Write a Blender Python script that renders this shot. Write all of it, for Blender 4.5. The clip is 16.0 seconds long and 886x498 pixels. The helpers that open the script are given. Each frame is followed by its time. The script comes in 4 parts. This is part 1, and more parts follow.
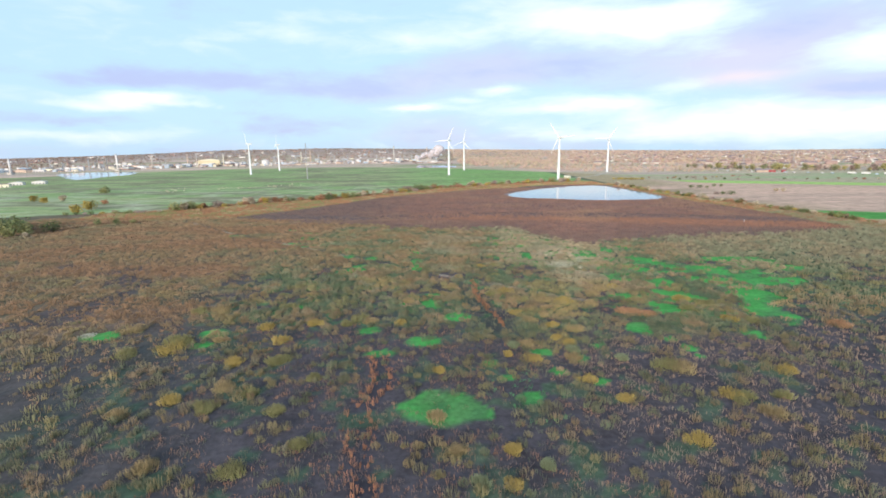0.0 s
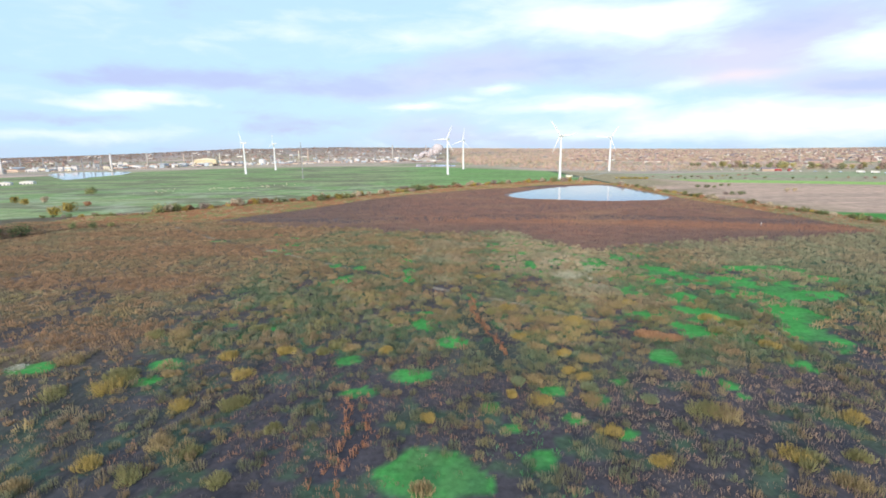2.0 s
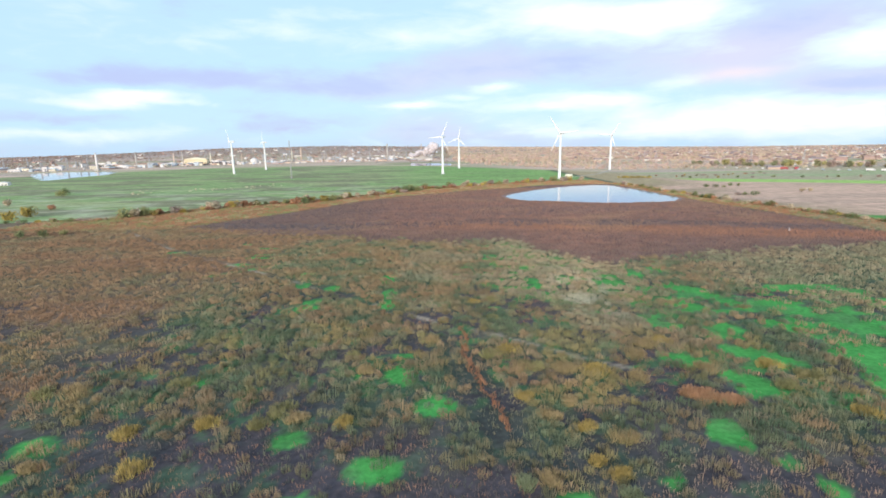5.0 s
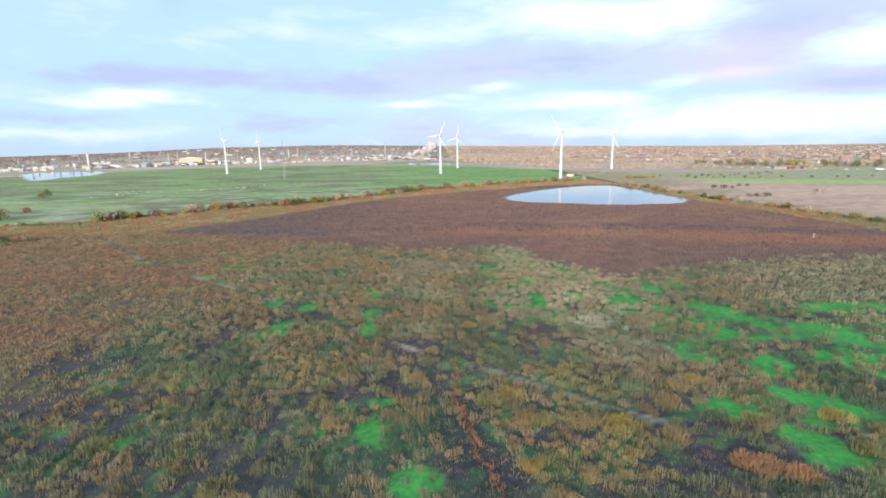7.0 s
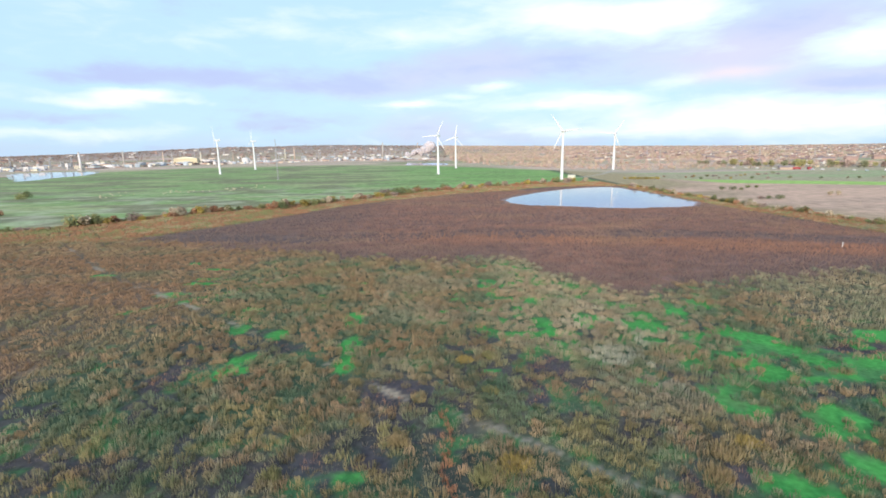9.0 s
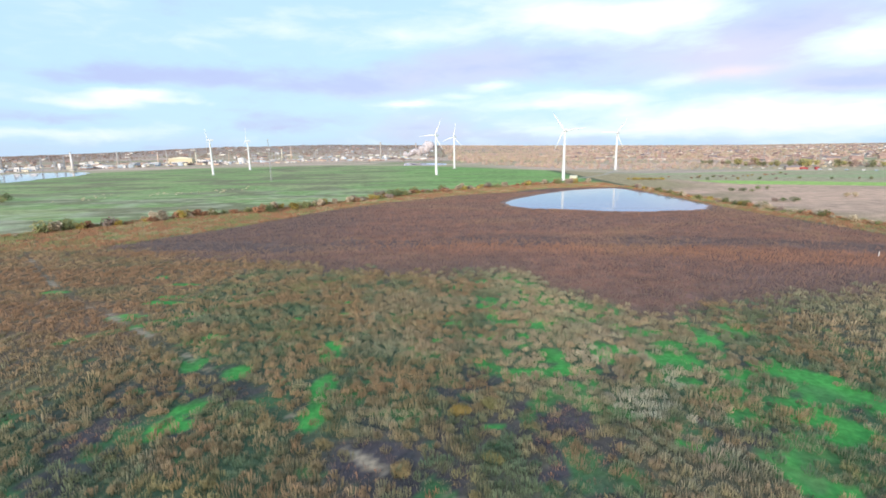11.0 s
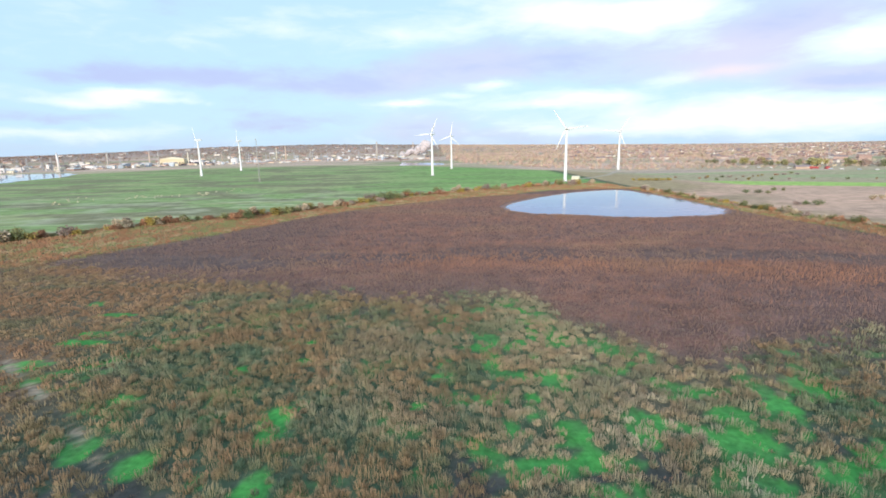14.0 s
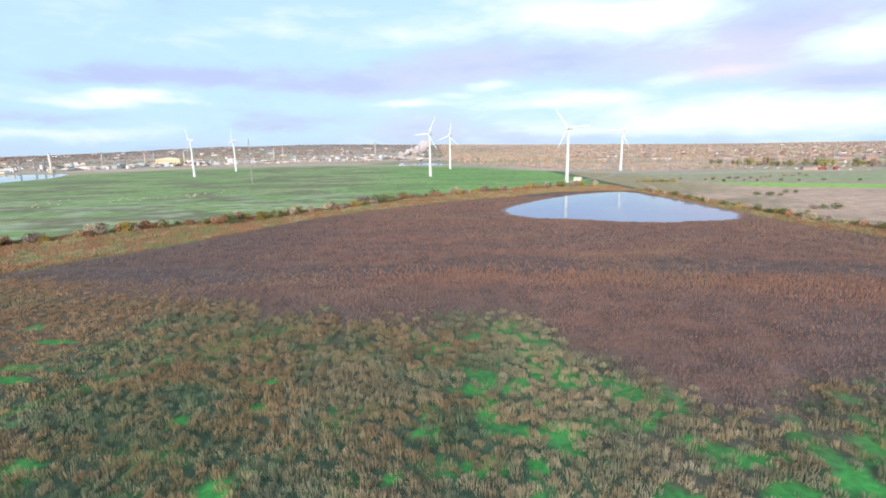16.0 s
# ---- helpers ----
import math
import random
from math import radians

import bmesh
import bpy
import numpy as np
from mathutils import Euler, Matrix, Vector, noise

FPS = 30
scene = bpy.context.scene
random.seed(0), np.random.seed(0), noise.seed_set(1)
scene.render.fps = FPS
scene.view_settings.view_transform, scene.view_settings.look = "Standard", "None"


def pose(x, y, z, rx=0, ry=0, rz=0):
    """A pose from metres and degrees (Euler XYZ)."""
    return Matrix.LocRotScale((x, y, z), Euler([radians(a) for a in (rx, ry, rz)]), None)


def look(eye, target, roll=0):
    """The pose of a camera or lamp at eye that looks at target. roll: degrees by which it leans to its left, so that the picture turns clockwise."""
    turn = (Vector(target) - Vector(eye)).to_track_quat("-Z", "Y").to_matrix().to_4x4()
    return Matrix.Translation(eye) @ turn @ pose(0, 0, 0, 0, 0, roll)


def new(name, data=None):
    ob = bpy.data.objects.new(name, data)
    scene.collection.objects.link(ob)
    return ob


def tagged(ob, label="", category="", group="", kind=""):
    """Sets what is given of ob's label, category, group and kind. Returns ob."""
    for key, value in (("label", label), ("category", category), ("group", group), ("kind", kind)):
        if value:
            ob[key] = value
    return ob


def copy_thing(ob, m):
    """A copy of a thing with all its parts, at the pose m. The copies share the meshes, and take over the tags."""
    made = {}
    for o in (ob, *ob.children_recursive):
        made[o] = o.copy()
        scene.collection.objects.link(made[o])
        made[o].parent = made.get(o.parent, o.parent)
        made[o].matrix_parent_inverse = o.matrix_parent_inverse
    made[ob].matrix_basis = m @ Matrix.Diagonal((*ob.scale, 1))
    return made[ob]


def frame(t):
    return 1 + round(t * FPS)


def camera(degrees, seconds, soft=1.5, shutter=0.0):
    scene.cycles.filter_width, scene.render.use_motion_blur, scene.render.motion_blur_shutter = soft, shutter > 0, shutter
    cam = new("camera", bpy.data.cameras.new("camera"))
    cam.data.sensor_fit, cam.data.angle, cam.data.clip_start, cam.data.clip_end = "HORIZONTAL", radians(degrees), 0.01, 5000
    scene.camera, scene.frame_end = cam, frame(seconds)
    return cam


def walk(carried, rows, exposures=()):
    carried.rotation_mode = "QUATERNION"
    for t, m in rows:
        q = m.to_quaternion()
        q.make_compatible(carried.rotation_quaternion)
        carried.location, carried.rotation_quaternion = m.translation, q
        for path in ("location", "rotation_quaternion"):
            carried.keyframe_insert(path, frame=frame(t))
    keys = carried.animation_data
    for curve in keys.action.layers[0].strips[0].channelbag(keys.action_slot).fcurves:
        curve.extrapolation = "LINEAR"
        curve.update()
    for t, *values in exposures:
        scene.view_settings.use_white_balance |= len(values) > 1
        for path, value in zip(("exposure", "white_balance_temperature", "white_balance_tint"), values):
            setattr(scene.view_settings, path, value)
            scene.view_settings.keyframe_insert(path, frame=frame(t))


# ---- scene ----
cam = camera(85.0, 16.0, soft=1.75, shutter=0.3)
METRES, EYE, TILT, LEAN, TURN = 167.2, 48.0, 0.0, 0.0, 0.0
ROWS = [
    (0.0, 0.0, 0.0, 0.0, -0.14, -11.65, 0.67),
    (0.5, 0.0027, 0.0298, -0.0003, -0.11, -11.68, 0.69),
    (1.0, 0.0055, 0.0586, -0.0003, -0.11, -11.72, 0.71),
    (1.5, 0.0083, 0.0882, -0.0005, -0.14, -11.75, 0.72),
    (2.0, 0.0113, 0.1187, -0.0008, -0.18, -11.78, 0.74),
    (2.5, 0.0146, 0.1495, -0.001, -0.21, -11.81, 0.78),
    (3.0, 0.018, 0.1811, -0.0012, -0.27, -11.83, 0.81),
    (3.5, 0.0212, 0.2132, -0.0015, -0.35, -11.86, 0.82),
    (4.0, 0.0244, 0.2457, -0.0017, -0.44, -11.89, 0.85),
    (6.5, 0.0435, 0.4064, -0.0052, -0.65, -12.02, 0.91),
    (7.0, 0.0474, 0.4384, -0.005, -0.66, -12.03, 0.91),
    (7.5, 0.051, 0.4699, -0.0048, -0.69, -12.04, 0.9),
    (8.0, 0.0543, 0.5015, -0.0047, -0.72, -12.05, 0.9),
    (8.5, 0.0574, 0.5329, -0.0044, -0.75, -12.06, 0.87),
    (9.0, 0.0603, 0.5646, -0.004, -0.79, -12.06, 0.89),
    (11.5, 0.074, 0.7211, -0.0033, -0.93, -12.1, 0.96),
    (12.0, 0.0766, 0.752, -0.0031, -0.96, -12.1, 0.99),
    (12.5, 0.0796, 0.7825, -0.0027, -0.99, -12.12, 1.01),
    (13.0, 0.0833, 0.8131, -0.0025, -1.03, -12.14, 1.03),
    (13.5, 0.0875, 0.8435, -0.0025, -1.08, -12.17, 1.06),
    (14.0, 0.0918, 0.8737, -0.0023, -1.11, -12.18, 1.08),
    (14.5, 0.0963, 0.9038, -0.0024, -1.13, -12.18, 1.08),
    (15.0, 0.1011, 0.9339, -0.0024, -1.12, -12.19, 1.09),
    (15.5, 0.106, 0.9638, -0.0024, -1.12, -12.18, 1.11),
    (16.0, 0.1111, 0.9935, -0.0024, -1.11, -12.17, 1.09),
]
walk(cam, [(t, pose(0, 0, EYE, TILT, LEAN, TURN) @ pose(METRES * x, METRES * y, METRES * z, 90 + pitch, roll, yaw)) for t, x, y, z, yaw, pitch, roll in ROWS])

# ---- world and sun ----
SUN_EL, SUN_AZ = 14.0, 196.0    # degrees; azimuth clockwise from +y: low, behind the camera
world = bpy.data.worlds.new("evening_sky")
scene.world = world
world.use_nodes = True
wt = world.node_tree
wt.nodes.clear()


def wmath(op, a, b=None, c=None):
    n = wt.nodes.new("ShaderNodeMath")
    n.operation = op
    for i, v in enumerate((a, b, c)):
        if v is None:
            continue
        if isinstance(v, (int, float)):
            n.inputs[i].default_value = v
        else:
            wt.links.new(v, n.inputs[i])
    return n.outputs[0]


w_out = wt.nodes.new("ShaderNodeOutputWorld")
w_co = wt.nodes.new("ShaderNodeTexCoord")
w_sep = wt.nodes.new("ShaderNodeSeparateXYZ")
wt.links.new(w_co.outputs["Generated"], w_sep.inputs[0])
AZ = wmath("MULTIPLY", wmath("ARCTAN2", w_sep.outputs[0], w_sep.outputs[1]), 57.2958)
EL = wmath("MULTIPLY", wmath("ARCSINE", w_sep.outputs[2]), 57.2958)


def wnoise(sx, sy, scale, detail, seed, distortion=0.0):
    v = wt.nodes.new("ShaderNodeCombineXYZ")
    wt.links.new(wmath("MULTIPLY", AZ, sx), v.inputs[0])
    wt.links.new(wmath("MULTIPLY", EL, sy), v.inputs[1])
    v.inputs[2].default_value = seed
    n = wt.nodes.new("ShaderNodeTexNoise")
    n.inputs["Scale"].default_value, n.inputs["Detail"].default_value = scale, detail
    n.inputs["Roughness"].default_value, n.inputs["Distortion"].default_value = 0.55, distortion
    wt.links.new(v.outputs[0], n.inputs["Vector"])
    return n.outputs["Fac"]


WARP_A = wmath("MULTIPLY", wmath("SUBTRACT", wnoise(0.1, 0.35, 1.0, 5, 3.1), 0.5), 7.0)
WARP_E = wmath("MULTIPLY", wmath("SUBTRACT", wnoise(0.12, 0.3, 1.0, 5, 8.4), 0.5), 1.8)


def cloud_bank(az, el, wa, we, amount):
    """A soft-edged bank of cloud or gap at an azimuth and elevation, in degrees."""
    a = wmath("DIVIDE", wmath("SUBTRACT", wmath("ADD", AZ, WARP_A), az), wa)
    e = wmath("DIVIDE", wmath("SUBTRACT", wmath("ADD", EL, WARP_E), el), we)
    r = wmath("ADD", wmath("MULTIPLY", a, a), wmath("MULTIPLY", e, e))
    return wmath("MULTIPLY", wmath("EXPONENT", wmath("MULTIPLY", r, -1.0)), amount)


total = wmath("ADD", wmath("MULTIPLY", wnoise(0.085, 0.26, 1.0, 8, 1.7, 0.4), 0.75), 0.02)
CLOUDS = [(-30.3, 5.2, 4.5, 0.7, 0.65), (-34.5, 4.3, 4, 0.4, 0.3), (-26, 4.5, 4, 0.35, 0.3), (-2, 4.6, 4, 0.45, 0.5), (2.5, 5.5, 2, 0.4, 0.3), (7, 6.5, 3.5, 0.5, 0.4),
          (25, 6.0, 2.5, 0.7, 0.4), (18, 4.9, 5, 0.7, 0.45), (12, 4.2, 4, 0.5, 0.35), (32, 2.3, 14, 1.8, 0.65), (41, 8.4, 5, 1.8, 0.5), (24, 12.3, 7, 1.8, 0.6),
          (13.5, 13.4, 7, 2, 0.5), (-3, 12, 8, 1, 0.25), (-20, 12.3, 6, 1, 0.25), (-37, 1.6, 9, 0.7, 0.4), (-31, 10.6, 10, 1.2, 0.08), (14, 1.4, 6, 0.6, 0.3)]
HOLLOWS = [(-34, 7, 8, 1, -0.25), (-21, 7.1, 10, 1.2, -0.3), (-9.5, 6.5, 7, 1.2, -0.3), (0.6, 8.5, 9, 1.2, -0.3), (14, 8.4, 7, 1.2, -0.25), (39.7, 4.9, 3, 0.6, -0.45),
           (34.7, 10.4, 5, 1.5, -0.25), (-17, 2.9, 9, 1.2, -0.3), (-37, 3.2, 6, 0.6, -0.3)]
total = wmath("ADD", total, wmath("MULTIPLY", wmath("SUBTRACT", wnoise(0.22, 0.75, 1.0, 7, 12.6, 0.6), 0.5), 0.45))
for bank in CLOUDS + HOLLOWS:
    total = wmath("ADD", total, cloud_bank(*bank))
hue = wmath("ADD", wmath("MULTIPLY", wnoise(0.06, 0.2, 1.0, 5, 5.2, 0.3), 1.1), -0.05)
for bank in ((-30, 11, 26, 4, 0.6), (-25, 4, 18, 2, 0.5), (-37, 3.5, 12, 2.5, 0.4), (-8, 13, 14, 3, 0.35), (10, 5.0, 11, 1.4, 0.4), (20, 3.5, 10, 2, 0.25),
             (-9.5, 7, 14, 2, -0.4), (-28, 7, 14, 1.6, -0.22), (5, 8.6, 12, 2, -0.45), (34, 9.5, 9, 3, -0.35), (39.7, 4.9, 4, 1, -0.4)):
    hue = wmath("ADD", hue, cloud_bank(*bank))


def wmix(k, a, b, kind="MIX"):
    n = wt.nodes.new("ShaderNodeMixRGB")
    n.blend_type, n.use_clamp = kind, True
    for i, v in ((0, k), (1, a), (2, b)):
        if isinstance(v, tuple):
            n.inputs[i].default_value = (*v, 1)
        else:
            wt.links.new(v, n.inputs[i])
    return n.outputs[0]


def wramp(v, lo, hi):
    n = wt.nodes.new("ShaderNodeMapRange")
    n.interpolation_type = "SMOOTHSTEP"
    n.inputs[1].default_value, n.inputs[2].default_value = lo, hi
    wt.links.new(v, n.inputs[0])
    return n.outputs[0]


air = wmix(wramp(hue, 0.1, 0.75), (0.61, 0.66, 0.93), (0.54, 0.79, 1.0))
air = wmix(wramp(total, -0.05, 0.35), (0.50, 0.58, 0.91), air)
air = wmix(wramp(total, 0.36, 0.70), air, (0.75, 0.92, 1.0))
air = wmix(wramp(total, 0.60, 0.95), air, (1.0, 1.0, 1.0))
air = wmix(wramp(wmath("ADD", cloud_bank(31, 6.3, 5, 0.7, 0.55), cloud_bank(31, 8.3, 11, 2.5, 0.35)), 0.0, 1.15), air, (1.0, 0.80, 0.84))
w_sky = wt.nodes.new("ShaderNodeTexSky")
w_sky.sky_type, w_sky.sun_disc = "NISHITA", False
w_sky.sun_elevation, w_sky.sun_rotation = radians(SUN_EL), radians(SUN_AZ)
bg_sky, bg_cloud, w_add = wt.nodes.new("ShaderNodeBackground"), wt.nodes.new("ShaderNodeBackground"), wt.nodes.new("ShaderNodeAddShader")
bg_sky.inputs[1].default_value = 0.02
bg_cloud.inputs[1].default_value = 0.98
wt.links.new(w_sky.outputs[0], bg_sky.inputs[0])
wt.links.new(air, bg_cloud.inputs[0])
wt.links.new(bg_sky.outputs[0], w_add.inputs[0])
wt.links.new(bg_cloud.outputs[0], w_add.inputs[1])
wt.links.new(w_add.outputs[0], w_out.inputs[0])

sun = new("sun", bpy.data.lights.new("sun", "SUN"))
sun.data.energy, sun.data.angle, sun.data.color = 3.75, radians(4), (1.0, 0.87, 0.74)
a, e = radians(SUN_AZ), radians(SUN_EL)
sun.matrix_world = look((1000 * math.sin(a) * math.cos(e), 1000 * math.cos(a) * math.cos(e), 1000 * math.sin(e)), (0, 0, 0))

# ---- materials ----


def material(name, colour, rough=0.8, vary=0.25, scale=1.0, bump=0.0, metal=0.0, attribute="", random_hue=0.0, spec=0.3, streak=(1, 1, 1)):
    """A surface with variation at two scales; attribute: a colour layer of the mesh in place of the one colour."""
    m = bpy.data.materials.new(name)
    m.use_nodes = True
    t = m.node_tree
    b = t.nodes["Principled BSDF"]
    b.inputs["Roughness"].default_value, b.inputs["Metallic"].default_value = rough, metal
    b.inputs["Specular IOR Level"].default_value = spec
    co = t.nodes.new("ShaderNodeTexCoord")
    mp = t.nodes.new("ShaderNodeMapping")
    mp.inputs["Scale"].default_value = streak
    t.links.new(co.outputs["Object"], mp.inputs[0])
    big, small = t.nodes.new("ShaderNodeTexNoise"), t.nodes.new("ShaderNodeTexNoise")
    for n, sc, dt in ((big, scale * 0.13, 4), (small, scale, 6)):
        n.inputs["Scale"].default_value, n.inputs["Detail"].default_value = sc, dt
        t.links.new(mp.outputs[0], n.inputs["Vector"])
    add = t.nodes.new("ShaderNodeMath")
    add.operation = "ADD"
    t.links.new(big.outputs["Fac"], add.inputs[0])
    t.links.new(small.outputs["Fac"], add.inputs[1])
    rng = t.nodes.new("ShaderNodeMapRange")
    rng.inputs[1].default_value, rng.inputs[2].default_value = 0.65, 1.35
    rng.inputs[3].default_value, rng.inputs[4].default_value = 1 - vary, 1 + vary
    t.links.new(add.outputs[0], rng.inputs[0])
    mul = t.nodes.new("ShaderNodeVectorMath")
    mul.operation = "SCALE"
    if attribute:
        at = t.nodes.new("ShaderNodeAttribute")
        at.attribute_name = attribute
        t.links.new(at.outputs["Color"], mul.inputs[0])
    else:
        mul.inputs[0].default_value = colour
    t.links.new(rng.outputs[0], mul.inputs["Scale"])
    last = mul.outputs[0]
    if random_hue:
        info, hsv, r2 = t.nodes.new("ShaderNodeObjectInfo"), t.nodes.new("ShaderNodeHueSaturation"), t.nodes.new("ShaderNodeMapRange")
        r2.inputs[3].default_value, r2.inputs[4].default_value = 1 - random_hue, 1 + random_hue
        t.links.new(info.outputs["Random"], r2.inputs[0])
        t.links.new(r2.outputs[0], hsv.inputs["Value"])
        t.links.new(last, hsv.inputs["Color"])
        last = hsv.outputs[0]
    t.links.new(last, b.inputs["Base Color"])
    if bump:
        bp = t.nodes.new("ShaderNodeBump")
        bp.inputs["Strength"].default_value, bp.inputs["Distance"].default_value = 0.6, bump
        t.links.new(small.outputs["Fac"], bp.inputs["Height"])
        t.links.new(bp.outputs[0], b.inputs["Normal"])
    return m


M_ground = material("ground_cover", (0.1, 0.1, 0.1), 0.95, 0.38, 0.9, 0.25, attribute="cover", spec=0.1)
M_grass = material("dry_grass", (0.3, 0.2, 0.1), 0.85, 0.22, 0.7, attribute="cover", spec=0.15)
M_leaf = material("leaves", (0.1, 0.1, 0.05), 0.7, 0.3, 0.6, attribute="cover", random_hue=0.3, spec=0.2)
M_town = material("walls_and_roofs", (0.5, 0.4, 0.35), 0.8, 0.15, 0.3, attribute="cover", spec=0.2)
M_bark = material("bark", (0.13, 0.1, 0.08), 0.9, 0.35, 3.0, 0.03)
M_white = material("turbine_paint", (0.82, 0.83, 0.84), 0.35, 0.04, 0.3)
M_grey = material("galvanised_steel", (0.42, 0.42, 0.42), 0.5, 0.15, 1.0, metal=0.3)
M_concrete = material("concrete", (0.48, 0.45, 0.41), 0.85, 0.18, 0.5)
M_gravel = material("gravel", (0.5, 0.45, 0.38), 0.95, 0.25, 0.6, 0.05)
M_cream = material("cream_cladding", (0.75, 0.70, 0.55), 0.6, 0.12, 0.3)
M_pale = material("white_cladding", (0.70, 0.67, 0.65), 0.5, 0.12, 0.2, random_hue=0.15)
M_blue = material("blue_grey_cladding", (0.45, 0.52, 0.58), 0.5, 0.15, 0.2, random_hue=0.25)
M_tan = material("tan_cladding", (0.55, 0.42, 0.33), 0.7, 0.2, 0.2, random_hue=0.3)
M_yellow = material("yellow_cladding", (0.62, 0.54, 0.36), 0.6, 0.12, 0.2)
M_red = material("red_sheeting", (0.42, 0.08, 0.08), 0.5, 0.15, 0.4)
M_roof_dark = material("dark_roof", (0.24, 0.20, 0.20), 0.8, 0.25, 0.4, random_hue=0.3)
M_roof_tile = material("clay_roof_tile", (0.33, 0.22, 0.19), 0.8, 0.25, 0.4, random_hue=0.35)
M_brick = material("brick_wall", (0.42, 0.30, 0.25), 0.85, 0.2, 0.6, random_hue=0.3)
M_render = material("rendered_wall", (0.72, 0.68, 0.62), 0.8, 0.12, 0.4, random_hue=0.2)
M_glass = material("window_glass", (0.06, 0.07, 0.09), 0.08, 0.1, 0.5, spec=0.5)
M_steam = material("steam", (0.80, 0.74, 0.75), 1.0, 0.06, 0.05, spec=0.0)
M_steam.node_tree.nodes["Principled BSDF"].inputs["Alpha"].default_value = 0.5
M_tyre = material("tyre_rubber", (0.03, 0.03, 0.03), 0.9, 0.1, 2.0)
M_post = material("weathered_post", (0.45, 0.38, 0.3), 0.9, 0.25, 2.0)

M_water = bpy.data.materials.new("still_water")
M_water.use_nodes = True
wb = M_water.node_tree.nodes["Principled BSDF"]
wb.inputs["Base Color"].default_value = (0.20, 0.27, 0.40, 1)
wb.inputs["Roughness"].default_value, wb.inputs["IOR"].default_value = 0.06, 1.34
wn, wbp = M_water.node_tree.nodes.new("ShaderNodeTexNoise"), M_water.node_tree.nodes.new("ShaderNodeBump")
wn.inputs["Scale"].default_value, wn.inputs["Detail"].default_value = 700.0, 3
wbp.inputs["Strength"].default_value, wbp.inputs["Distance"].default_value = 0.15, 0.02
M_water.node_tree.links.new(wn.outputs["Fac"], wbp.inputs["Height"])
M_water.node_tree.links.new(wbp.outputs[0], wb.inputs["Normal"])

# ---- helpers of this scene ----
rnd = np.random.default_rng(7)


def mesh_of(name, V, F, mats, C=None, smooth=False, index=None):
    """A mesh from vertices, faces of one size (an n x 3 or n x 4 array), materials and a colour for each vertex."""
    V, F = np.asarray(V, np.float32), np.asarray(F, np.int32)
    me = bpy.data.meshes.new(name)
    k = F.shape[1]
    me.vertices.add(len(V))
    me.vertices.foreach_set("co", V.ravel())
    me.loops.add(F.size)
    me.loops.foreach_set("vertex_index", F.ravel())
    me.polygons.add(len(F))
    me.polygons.foreach_set("loop_start", np.arange(0, F.size, k, dtype=np.int32))
    me.polygons.foreach_set("use_smooth", np.full(len(F), smooth))
    if index is not None:
        me.polygons.foreach_set("material_index", np.asarray(index, np.int32))
    for m in mats:
        me.materials.append(m)
    if C is not None:
        at = me.attributes.new("cover", "FLOAT_COLOR", "POINT")
        at.data.foreach_set("color", np.column_stack([C, np.ones(len(C))]).astype(np.float32).ravel())
    me.update()
    me.validate()
    return me


def bm_mesh(name, bm, mat, smooth=False):
    me = bpy.data.meshes.new(name)
    bm.normal_update()
    bm.to_mesh(me)
    bm.free()
    me.materials.append(mat)
    if smooth:
        for p in me.polygons:
            p.use_smooth = True
    return me


def part(name, me, parent, label="", at=None):
    """Links a mesh as one part under a thing or under a part."""
    ob = new(name, me)
    ob.parent = parent
    if at is not None:
        ob.matrix_basis = at
    return tagged(ob, label)


def thing(name, label, category, at=None, group="", kind=""):
    ob = new(name)
    if at is not None:
        ob.matrix_basis = at
    return tagged(ob, label, category, group, kind)


def box(bm, x0, x1, y0, y1, z0, z1, bevel=0.0):
    r = bmesh.ops.create_cube(bm, size=1.0, matrix=Matrix.Translation(((x0 + x1) / 2, (y0 + y1) / 2, (z0 + z1) / 2)) @ Matrix.Diagonal((x1 - x0, y1 - y0, z1 - z0, 1)))
    if bevel:
        bmesh.ops.bevel(bm, geom=list({e for v in r["verts"] for e in v.link_edges}), offset=bevel, segments=1, affect="EDGES")
    return bm


def rod(bm, a, b, r0, r1, n=8):
    """A tapered round bar from a to b."""
    a, b = Vector(a), Vector(b)
    m = Matrix.Translation((a + b) / 2) @ (b - a).to_track_quat("Z", "Y").to_matrix().to_4x4()
    bmesh.ops.create_cone(bm, cap_ends=True, segments=n, radius1=r0, radius2=r1, depth=(b - a).length, matrix=m)
    return bm


def prism(bm, outline, axis_len):
    """An outline in x and z, drawn out along y by axis_len, centred."""
    f = [bm.verts.new((x, -axis_len / 2, z)) for x, z in outline]
    g = [bm.verts.new((x, axis_len / 2, z)) for x, z in outline]
    n = len(outline)
    bm.faces.new(f)
    bm.faces.new(g[::-1])
    for i in range(n):
        bm.faces.new((f[i], g[i], g[(i + 1) % n], f[(i + 1) % n]))
    bmesh.ops.recalc_face_normals(bm, faces=bm.faces)
    return bm


def lattice_noise(x, y, seed):
    """Smooth value noise on a unit lattice, 0 to 1, for arrays."""
    xi, yi = np.floor(x), np.floor(y)
    fx, fy = x - xi, y - yi
    fx, fy = fx * fx * (3 - 2 * fx), fy * fy * (3 - 2 * fy)

    def h(i, j):
        v = np.sin(i * 127.1 + j * 311.7 + seed * 74.7) * 43758.5453
        return v - np.floor(v)
    return (h(xi, yi) * (1 - fx) + h(xi + 1, yi) * fx) * (1 - fy) + (h(xi, yi + 1) * (1 - fx) + h(xi + 1, yi + 1) * fx) * fy


